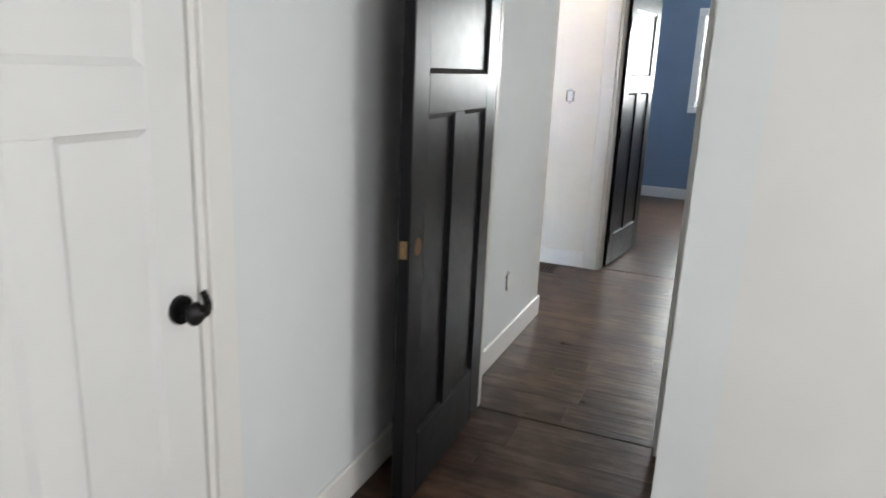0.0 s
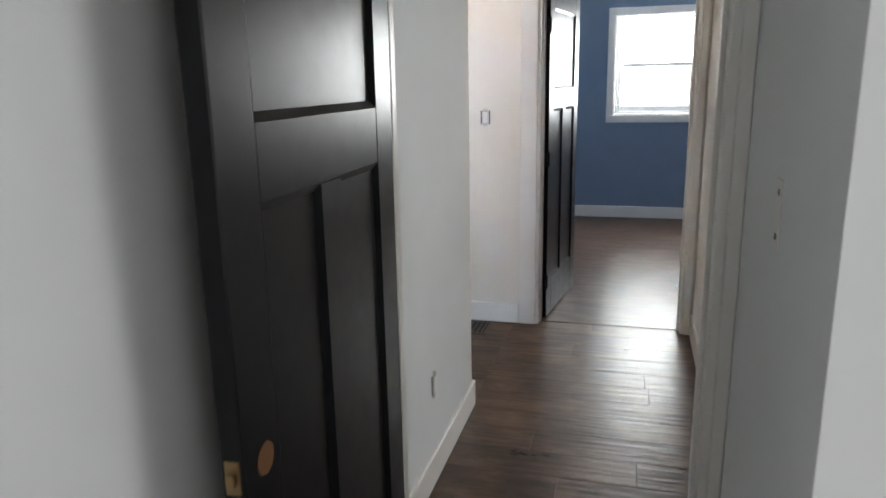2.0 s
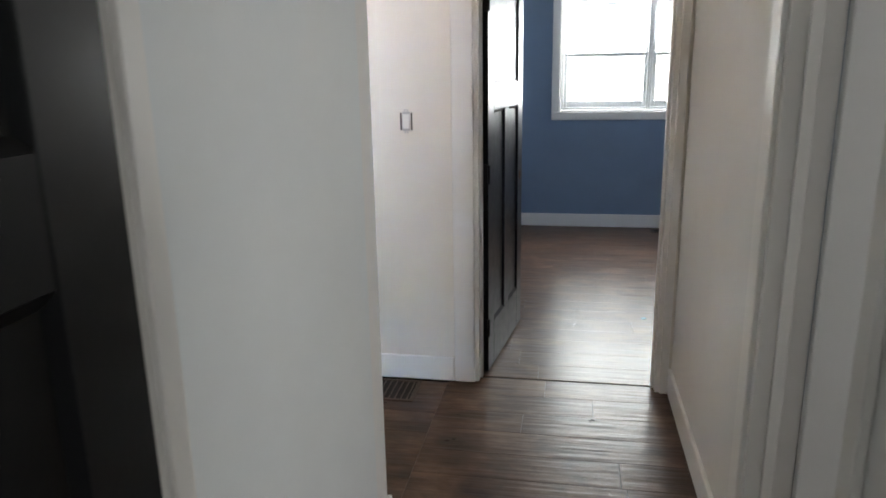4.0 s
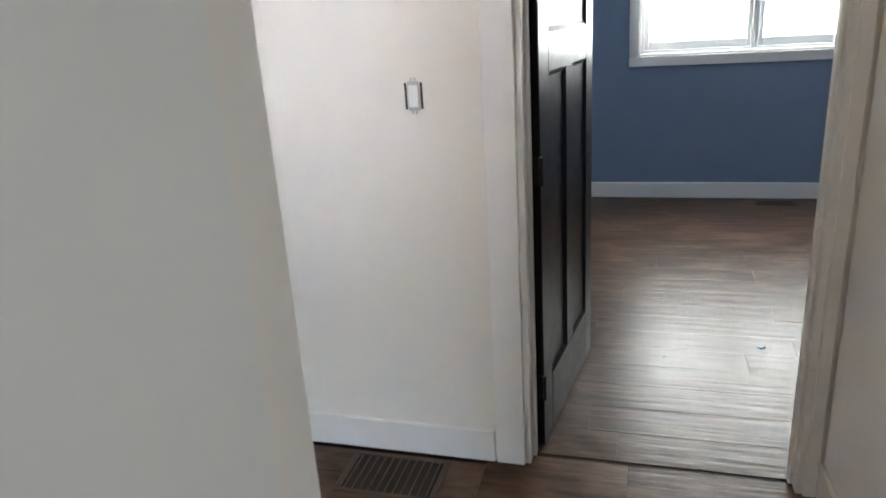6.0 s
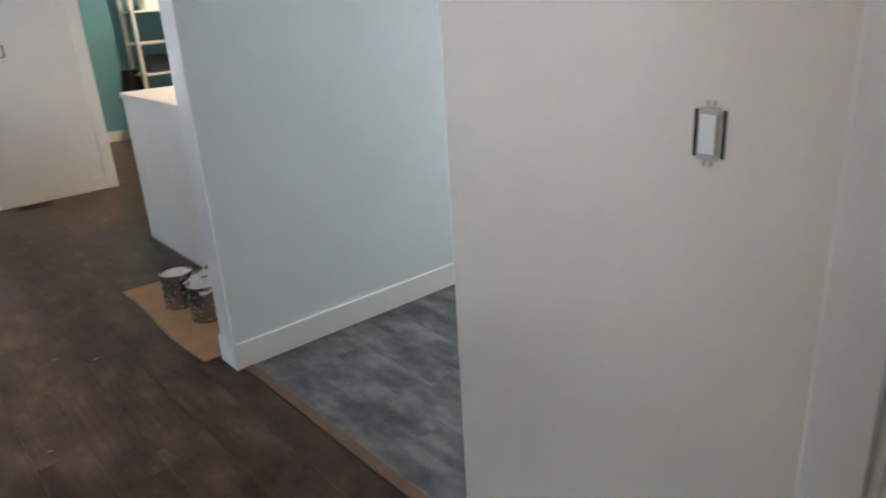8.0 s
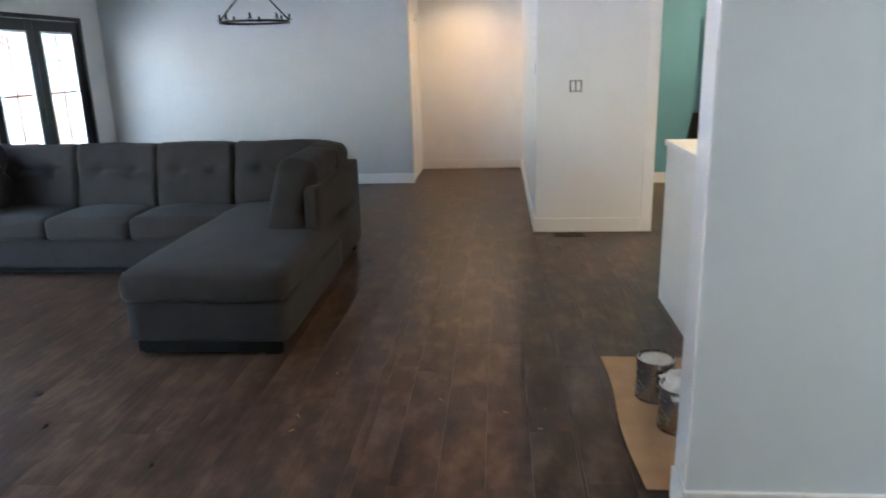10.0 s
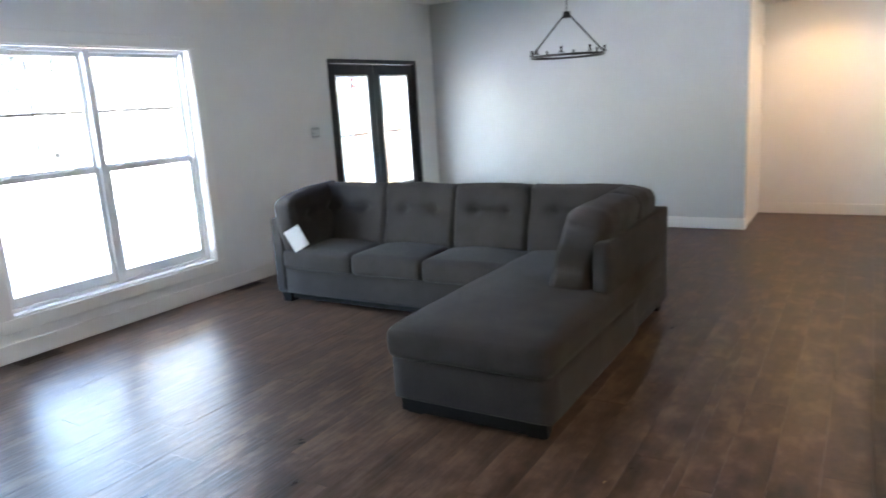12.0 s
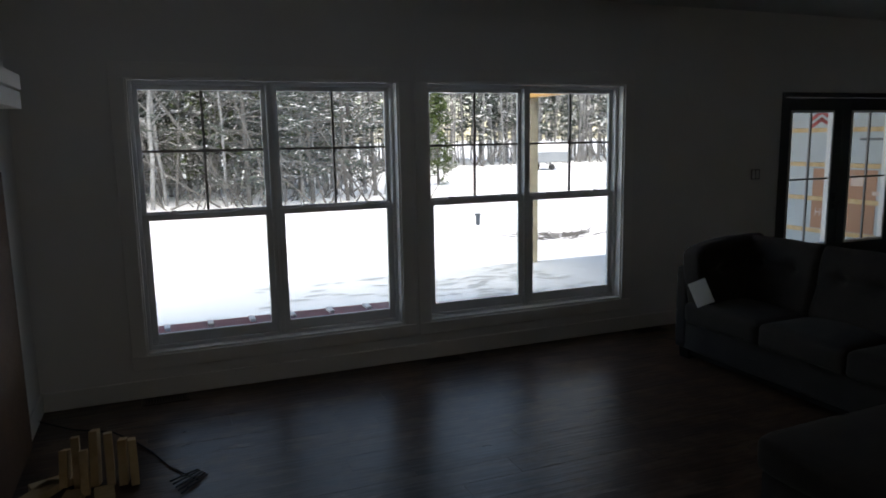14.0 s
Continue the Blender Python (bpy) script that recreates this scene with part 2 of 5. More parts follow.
def thing(name, label, category, group="", at=(0, 0, 0)):
    """An empty at the thing's base that carries its parts."""
    e = new(name)
    e.empty_display_size = 0.05
    e.location = at
    return tagged(e, label, category, group)


def box(bm, x0, x1, y0, y1, z0, z1, bev=0.0, seg=1, m=None):
    v = bmesh.ops.create_cube(bm, size=1)["verts"]
    for p in v:
        p.co = Vector(((x0 + x1) / 2 + p.co.x * (x1 - x0), (y0 + y1) / 2 + p.co.y * (y1 - y0), (z0 + z1) / 2 + p.co.z * (z1 - z0)))
    if bev:
        edges = list({e for p in v for e in p.link_edges})
        r = bmesh.ops.bevel(bm, geom=edges, offset=bev, segments=seg, affect="EDGES", profile=0.5)
        v = list({q for f in r["faces"] for q in f.verts} | {p for p in v if p.is_valid})
    if m:
        for p in v:
            p.co = m @ p.co
    return bm


def boxed(*dims, bev=0.0, seg=1, m=None):
    return box(bmesh.new(), *dims, bev=bev, seg=seg, m=m)


def cyl(bm, r0, r1, a, b, n=16, caps=True):
    a, b = Vector(a), Vector(b)
    d = b - a
    q = d.to_track_quat("Z", "Y").to_matrix().to_4x4()
    bmesh.ops.create_cone(bm, cap_ends=caps, segments=n, radius1=r0, radius2=r1, depth=d.length, matrix=Matrix.Translation((a + b) / 2) @ q)
    return bm


def smooth(ob):
    for p in ob.data.polygons:
        p.use_smooth = True
    return ob


def rounded(bm, x0, x1, y0, y1, z0, z1, r, puff=0.0, cuts=9, side=0.0, crowd=0.6):
    """A soft block: rounded edges, a crown of height puff on its top, sides that swell by side."""
    new_bm = bmesh.new()
    bmesh.ops.create_cube(new_bm, size=2)
    bmesh.ops.subdivide_edges(new_bm, edges=new_bm.edges[:], cuts=cuts, use_grid_fill=True)
    h = Vector(((x1 - x0) / 2, (y1 - y0) / 2, (z1 - z0) / 2))
    c = Vector(((x1 + x0) / 2, (y1 + y0) / 2, (z1 + z0) / 2))
    r = min(r, *h)
    for v in new_bm.verts:
        u = v.co.copy()
        # push the grid lines towards the edges, so that the rounding is well sampled
        u = Vector([math.copysign(abs(k) ** crowd, k) for k in u])
        p = Vector([a * b for a, b in zip(u, h)])
        q = Vector([max(-(b - r), min(b - r, a)) for a, b in zip(p, h)])
        d = p - q
        if d.length > 1e-9:
            d = d.normalized() * r
        p = q + d
        w = (1 - u.x ** 2) * (1 - u.y ** 2)
        if u.z > 0:
            p.z += puff * w * u.z
        p.x += side * (1 - u.z ** 2) * (1 - u.y ** 2) * u.x
        p.y += side * (1 - u.z ** 2) * (1 - u.x ** 2) * u.y
        v.co = p + c
    me = bpy.data.meshes.new("tmp")
    new_bm.to_mesh(me)
    new_bm.free()
    bm.from_mesh(me)
    bpy.data.meshes.remove(me)
    return bm


def wall_y(name, mat, x0, x1, y0, y1, z1, holes=(), z0=0.0):
    """A wall along x, with holes (xa, xb, za, zb) right through it."""
    bm = bmesh.new()
    x = x0
    for xa, xb, za, zb in sorted(holes):
        if xa > x:
            box(bm, x, xa, y0, y1, z0, z1)
        if za > z0:
            box(bm, xa, xb, y0, y1, z0, za)
        if zb < z1:
            box(bm, xa, xb, y0, y1, zb, z1)
        x = xb
    if x1 > x:
        box(bm, x, x1, y0, y1, z0, z1)
    bmesh.ops.remove_doubles(bm, verts=bm.verts, dist=1e-5)
    return tagged(link(name, bm, mat), kind="structure")


def wall_x(name, mat, x0, x1, y0, y1, z1, holes=(), z0=0.0):
    """A wall along y, with holes (ya, yb, za, zb) right through it."""
    bm = bmesh.new()
    y = y0
    for ya, yb, za, zb in sorted(holes):
        if ya > y:
            box(bm, x0, x1, y, ya, z0, z1)
        if za > z0:
            box(bm, x0, x1, ya, yb, z0, za)
        if zb < z1:
            box(bm, x0, x1, ya, yb, zb, z1)
        y = yb
    if y1 > y:
        box(bm, x0, x1, y, y1, z0, z1)
    bmesh.ops.remove_doubles(bm, verts=bm.verts, dist=1e-5)
    return tagged(link(name, bm, mat), kind="structure")


H = 2.75      # ceiling
BH = 0.125    # baseboard height
BT = 0.015    # baseboard thickness


def baseboard(x0, x1, y0, y1):
    bm = boxed(min(x0, x1), max(x0, x1), min(y0, y1), max(y0, y1), 0.0, BH, bev=0.004)
    return tagged(link("baseboard", bm, TRIM), "white painted flat baseboard along the wall", "baseboard", kind="structure")

# ---------------------------------------------------------------- walls and ceilings
D2 = (0.0, 0.878, 0.0, 2.04)          # doorway to the blue room
D1 = (-0.06, 0.755, 0.0, 2.04)        # doorway from the start room
wall_y("wall_switch", LAMPLITWHITE, -0.98, 1.05, 0.0, 0.06, H, [D2])
wall_y("wall_blue_south", BLUE, -0.86, 4.0, 0.06, 0.12, H, [D2])
wall_x("wall_nook_east", PALE, -0.98, -0.92, 0.06, 3.665, H)
wall_x("wall_blue_west", BLUE, -0.92, -0.86, 0.06, 3.665, H)
wall_x("wall_blue_east", BLUE, 4.0, 4.12, 0.06, 3.665, H)
BW = (0.32, 1.96, 1.105, 2.125)         # window of the blue room
wall_y("wall_blue_north", BLUE, -0.92, 4.12, 3.665, 3.725, H, [BW])
wall_y("wall_outer_north", WHITE, -10.3, 4.12, 3.725, 3.84, H, [BW])
# unseen board behind the window lamp, added to keep the sun out
tagged(link("sun_block_north", boxed(-0.4, 2.7, 4.0, 4.05, 0.3, 2.9), TRIM), "white board added outside the window to block the sun", "backdrop", kind="structure")
wall_y("wall_nook_north", PALE, -2.42, -0.92, 3.665, 3.725, H, [(-2.3, -1.1, 0.95, 2.15)])
wall_x("wall_nook_west", PALE, -2.49, -2.425, -0.05, 3.665, H)
wall_x("wall_kitchen_east", WHITE, -2.555, -2.49, -0.05, 3.725, H)
RD = (-2.14, -1.35, 0.0, 2.04)        # doorway in the passage's east wall
wall_x("wall_passage_east", WHITE, 0.93, 1.05, -3.03, 0.0, H, [RD])
# side room out of view, built to hold the added window lamp
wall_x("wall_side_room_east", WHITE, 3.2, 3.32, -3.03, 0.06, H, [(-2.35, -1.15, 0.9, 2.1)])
# unseen, added behind the opening so that no sky light enters
wall_x("wall_sky_block_side_room", WHITE, 3.32, 3.37, -3.03, 0.06, H)
wall_y("wall_doorway_south", WHITE, -0.2, 0.93, -2.56, -2.44, H, [D1])
wall_x("wall_switch_return", STARTPAINT, 0.787, 0.93, -3.30, -2.56, H)
wall_y("wall_start_north", WHITE, 0.93, 4.0, -3.30, -3.03, H)
WD = (-4.775, -3.975, 0.0, 2.03)        # white door
wall_x("wall_start_west", STARTPAINT, -0.30, -0.20, -6.5, -2.44, H, [WD])
wall_y("wall_start_south", WHITE, -0.30, 4.0, -6.6, -6.5, H, [(2.3, 3.6, 0.8, 2.2)])
# unseen backing that shuts the sky out behind the south lamp
wall_y("wall_sky_block_south", WHITE, -0.30, 4.0, -6.66, -6.6, H)
wall_x("wall_start_east", WHITE, 4.0, 4.07, -6.6, -3.03, H, [(-4.95, -3.55, 0.8, 2.2)])
# added light block, out of view, behind the east lamp's opening
wall_x("wall_sky_block_east", WHITE, 4.07, 4.12, -6.6, -3.03, H)
wall_x("wall_passage_west", STARTPAINT, -0.20, -0.135, -2.44, -1.31, H)
wall_y("wall_closet_north", WHITE, -0.70, -0.135, -1.31, -1.198, H)
wall_x("wall_living_east", WHITE, -0.70, -0.60, -5.517, -1.31, H)
WA = (-3.15, -1.345, 0.29, 2.10)
WB = (-5.13, -3.37, 0.29, 2.10)
FD = (-8.58, -6.88, 0.0, 2.055)
wall_y("wall_window", WHITE, -9.10, -0.30, -5.69, -5.517, H, [WA, WB, FD])
wall_x("wall_living_west", TONEDPAINT, -9.10, -8.98, -5.517, -1.73, H)
wall_y("wall_hall_south", WHITE, -10.23, -9.10, -1.85, -1.73, H)
wall_x("wall_hall_end", WHITE, -10.23, -10.115, -1.73, -0.226, H)
wall_y("wall_hall_north", WHITE, -10.115, -6.415, -0.346, -0.226, H)
wall_x("wall_pantry_east", WHITE, -6.535, -6.415, -0.226, 0.655, H)
wall_x("wall_teal", TEAL, -8.92, -8.80, -0.226, 3.665, H)
wall_y("wall_kitchen_north", TEAL, -8.80, -2.555, 3.605, 3.725, H)
# lowered header and ceiling of the far hall
tagged(link("header_hall", boxed(-9.10, -8.98, -1.73, -0.346, 2.40, H), WHITE), kind="structure")
tagged(link("ceiling_hall", boxed(-10.115, -9.10, -1.73, -0.346, 2.40, 2.52), CEIL), kind="structure")
tagged(link("ceiling", boxed(-10.3, 4.12, -5.69, 3.84, H, H + 0.12), CEIL), kind="structure")
tagged(link("ceiling_start_room", boxed(-0.3, 4.12, -6.6, -5.69, H, H + 0.12), CEIL), kind="structure")
tagged(link("roof_slab", boxed(-10.6, 4.4, -6.9, 4.2, H + 0.16, H + 0.3), CEIL), kind="structure")

# ---------------------------------------------------------------- baseboards
baseboard(-0.98, -0.105, -BT, 0.0)
baseboard(0.93 - BT, 0.93, -1.26, 0.0)
baseboard(0.93 - BT, 0.93, -2.44, -2.23)
baseboard(-0.135, -0.135 + BT, -2.44, -1.198)
baseboard(-0.70, -0.135 + BT, -1.198, -1.198 + BT)
baseboard(-0.20, -0.20 + BT, -3.888, -2.56)
baseboard(0.787 - BT, 0.787, -3.30, -2.58)
baseboard(0.787 - BT, 4.0, -3.30 - BT, -3.30)
baseboard(-2.425, -2.425 + BT, -0.05, 3.665)
baseboard(-2.555 - BT, -2.425 + BT, -0.05 - BT, -0.05)
baseboard(-2.555 - BT, -2.555, -0.05, 0.34)
baseboard(-0.98 - BT, -0.98, 0.0, 3.665)
baseboard(-0.86, 4.0, 3.665 - BT, 3.665)
baseboard(-0.86, -0.86 + BT, 0.12, 3.665)
baseboard(0.945, 4.0, 0.12, 0.12 + BT)
baseboard(-6.88 + 0.0, -0.70, -5.517, -5.517 + BT)
baseboard(-8.98, -8.58, -5.517, -5.517 + BT)
baseboard(-0.70 - BT, -0.70, -5.517, -4.955)
baseboard(-8.98, -8.98 + BT, -5.517, -1.73)
baseboard(-9.10, -8.98 + BT, -1.73, -1.73 + BT)
baseboard(-10.115, -10.115 + BT, -1.73, -0.346)
baseboard(-10.115, -6.415, -0.346 - BT, -0.346)
baseboard(-6.415, -6.415 + BT, -0.346 - BT, 0.56)
baseboard(-8.80, -8.80 + BT, -0.226, 3.6)

# ---------------------------------------------------------------- door casings and jambs
def casing(name, axis, pos, out, a, b, top, w=0.085, t=0.016, sides="ab", extra=0.0):
    """Flat boards round an opening from a to b on a wall face at pos; out: +1 or -1, the way the face looks."""
    bm = bmesh.new()
    lo, hi = sorted((pos, pos + out * t))
    def put(u0, u1, z0, z1):
        if axis == "y":
            box(bm, u0, u1, lo, hi, z0, z1, bev=0.003)
        else:
            box(bm, lo, hi, u0, u1, z0, z1, bev=0.003)
    if "a" in sides:
        put(a - w, a, 0, top)
    if "b" in sides:
        put(b, b + w + extra, 0, top)
    put(a - w if "a" in sides else a, b + w + extra if "b" in sides else b, top + 0.0005, top + w)
    return tagged(link(name, bm, TRIM), "flat white painted casing around a doorway", "door casing", kind="structure")


def jamb(name, axis, lo, hi, a, b, top, t=0.02, stop=None):
    """The lining of an opening, with a door stop."""
    bm = bmesh.new()
    def put(u0, u1, p0, p1, z0, z1, bev=0.002):
        if axis == "y":
            box(bm, u0, u1, p0, p1, z0, z1, bev=bev)
        else:
            box(bm, p0, p1, u0, u1, z0, z1, bev=bev)
    put(a - 0.004, a + t, lo - 0.002, hi + 0.002, 0, top)
    put(b - t, b + 0.004, lo - 0.002, hi + 0.002, 0, top)
    put(a + t, b - t, lo - 0.002, hi + 0.002, top - t, top + 0.004)
    if stop:
        s0, s1 = stop
        put(a + t, a + t + 0.012, s0, s1, 0, top - t)
        put(b - t - 0.012, b - t, s0, s1, 0, top - t)
        put(a + t + 0.012, b - t - 0.012, s0, s1, top - t - 0.012, top - t)
    return tagged(link(name, bm, TRIM), "white painted door lining with a stop", "door jamb", kind="structure")


casing("trim_blue_door_front", "y", 0.0, -1, 0.0, 0.878, 2.04, w=0.10, sides="a")
casing("trim_blue_door_back", "y", 0.12, 1, 0.0, 0.878, 2.04, w=0.085)
jamb("door_1", "y", 0.0, 0.12, 0.0, 0.878, 2.04, stop=(0.045, 0.08))
tagged(link("trim_blue_door_side", boxed(0.878, 0.915, -0.016, 0.0, 0, 2.125, bev=0.003), TRIM), kind="structure")
casing("trim_start_door_front", "y", -2.56, -1, -0.06, 0.755, 2.04, w=0.032, sides="b")
tagged(link("trim_start_door_left", boxed(-0.135, -0.06, -2.576, -2.56, 0, 2.04, bev=0.003), TRIM), kind="structure")
casing("trim_start_door_back", "y", -2.44, 1, -0.06, 0.755, 2.04, w=0.06)
jamb("door_2", "y", -2.56, -2.44, -0.06, 0.755, 2.04, stop=(-2.50, -2.465))
casing("trim_passage_door", "x", 0.93, -1, -2.14, -1.35, 2.04)
jamb("door_3", "x", 0.93, 1.05, -2.14, -1.35, 2.04, stop=(0.97, 1.00))
casing("trim_white_door", "x", -0.20, 1, -4.775, -3.975, 2.03)
jamb("door_4", "x", -0.30, -0.20, -4.775, -3.975, 2.03)
tagged(link("trim_nook_wall_end", boxed(-2.558, -2.422, -0.0565, -0.0505, BH, H - 0.002, bev=0.002), TRIM), kind="structure")
# trim on the pantry corner and hall opening
tagged(link("trim_pantry_corner", boxed(-6.415, -6.399, 0.56, 0.655, 0, 2.3, bev=0.003), TRIM), kind="structure")
tagged(link("trim_hall_door", boxed(-10.115, -9.60, -1.73, -1.714, 1.95, 2.04, bev=0.003), TRIM), kind="structure")

# ---------------------------------------------------------------- panel doors
def craftsman_door(name, label, mat, width, height=2.02, thick=0.040):
    """A door leaf with one panel across the top and two tall ones below. The hinge edge lies on the local z axis; the leaf runs along +x, its faces look to +y and -y."""
    d = thing(name, label, "door")
    st, top, mid, bot, mu = 0.118, 0.118, 0.125, 0.235, 0.10
    z_mid = 1.312                      # under side of the rail between the panels
    frame_bm = bmesh.new()
    ht = thick / 2
    box(frame_bm, 0, st, -ht, ht, 0.012, height, bev=0.003)
    box(frame_bm, width - st, width, -ht, ht, 0.012, height, bev=0.003)
    box(frame_bm, st, width - st, -ht, ht, height - top, height, bev=0.002)
    box(frame_bm, st, width - st, -ht, ht, z_mid, z_mid + mid, bev=0.002)
    box(frame_bm, st, width - st, -ht, ht, 0.012, 0.012 + bot, bev=0.002)
    cx = width / 2
    box(frame_bm, cx - mu / 2, cx + mu / 2, -ht, ht, 0.012 + bot, z_mid, bev=0.002)
    part("frame", frame_bm, mat, d)
    for a, b, z0, z1 in ((st, width - st, z_mid + mid, height - top), (st, cx - mu / 2, 0.012 + bot, z_mid), (cx + mu / 2, width - st, 0.012 + bot, z_mid)):
        bm = boxed(a - 0.004, b + 0.004, -ht + 0.011, ht - 0.011, z0 - 0.004, z1 + 0.004)
        # sloped bead round the panel, on both faces
        for s in (-1, 1):
            yo, yi = s * (ht - 0.001), s * (ht - 0.010)
            k = 0.014
            outer = [(a, z0), (b, z0), (b, z1), (a, z1)]
            inner = [(a + k, z0 + k), (b - k, z0 + k), (b - k, z1 - k), (a + k, z1 - k)]
            vo = [bm.verts.new((x, yo, z)) for x, z in outer]
            vi = [bm.verts.new((x, yi, z)) for x, z in inner]
            for i in range(4):
                bm.faces.new((vo[i], vo[(i + 1) % 4], vi[(i + 1) % 4], vi[i]))
        bmesh.ops.recalc_face_normals(bm, faces=bm.faces)
        part("panel", bm, mat, d)
    return d


def hinge(parent, z, mat):
    bm = bmesh.new()
    cyl(bm, 0.007, 0.007, (-0.006, -0.024, z - 0.045), (-0.006, -0.024, z + 0.045), 10)
    box(bm, -0.003, 0.0, -0.022, 0.012, z - 0.045, z + 0.045)
    part("hinge", bm, mat, parent, "black metal hinge")


def latch_bore(parent, width, z=0.915, thick=0.040):
    """Bored leaf without its knob: brass latch plate on the edge and raw wood in the hole."""
    bm = boxed(width - 0.001, width + 0.0015, -0.0125, 0.0125, z - 0.028, z + 0.028, bev=0.001)
    box(bm, width + 0.001, width + 0.012, -0.007, 0.007, z - 0.011, z + 0.011, bev=0.002)
    part("latch_plate", bm, BRASS, parent, "brass latch plate")
    bm = bmesh.new()
    cyl(bm, 0.027, 0.027, (width - 0.066, -thick / 2 - 0.0012, z), (width - 0.066, thick / 2 + 0.0012, z), 24)
    part("knob_bore", bm, BROWNPANEL, parent, "bare wood in the empty knob hole")


dark_door = craftsman_door("black_door_start_room", "open black painted panel door without a knob", BLACKDOOR, 0.80)
for hz in (0.25, 1.02, 1.8):
    hinge(dark_door, hz, BLACKMETAL)
latch_bore(dark_door, 0.80)
dark_door.matrix_world = pose(-0.035, -2.545, 0, 0, 0, -88.0)

blue_door = craftsman_door("black_door_blue_room", "black painted panel door standing open into the blue room", BLACKDOOR, 0.80)
for hz in (0.25, 1.02, 1.8):
    hinge(blue_door, hz, BLACKMETAL)
latch_bore(blue_door, 0.80)
blue_door.matrix_world = pose(0.035, 0.10, 0, 0, 0, 82.5)

white_door = craftsman_door("white_door", "closed white painted panel door with a black lever knob", WHITEDOOR, 0.755, 2.0)
bm = bmesh.new()
cyl(bm, 0.033, 0.033, (0.695, -0.020, 0.915), (0.695, -0.030, 0.915), 24)
cyl(bm, 0.012, 0.012, (0.695, -0.030, 0.915), (0.695, -0.058, 0.915), 14)
part("knob_rose", bm, BLACKMETAL, white_door, "black round rose")
bm = bmesh.new()
bmesh.ops.create_uvsphere(bm, u_segments=18, v_segments=12, radius=0.027, matrix=Matrix.Translation((0.695, -0.066, 0.913)) @ Matrix.Diagonal((1, 0.6, 1, 1)))
smooth(part("knob", bm, BLACKMETAL, white_door, "matt black round knob"))
bm = bmesh.new()
arc = [(0.695, -0.070, 0.913, 0.012), (0.702, -0.084, 0.915, 0.011), (0.706, -0.090, 0.924, 0.010), (0.706, -0.091, 0.938, 0.0095), (0.704, -0.088, 0.952, 0.009), (0.700, -0.084, 0.966, 0.008)]
for a, b in zip(arc, arc[1:]):
    cyl(bm, a[3], b[3], a[:3], b[:3], 12)
smooth(part("lever", bm, BLACKMETAL, white_door, "black curled lever"))
white_door.matrix_world = pose(-0.225, -3.975 - 0.0225, 0, 0, 0, -90) @ pose(0.755, 0, 0, 0, 0, 180)

passage_door = craftsman_door("white_passage_door", "white painted panel door standing open off the passage", WHITEDOOR, 0.745, 2.0)
passage_door.matrix_world = pose(1.055, -1.376, 0, 0, 0, -3)

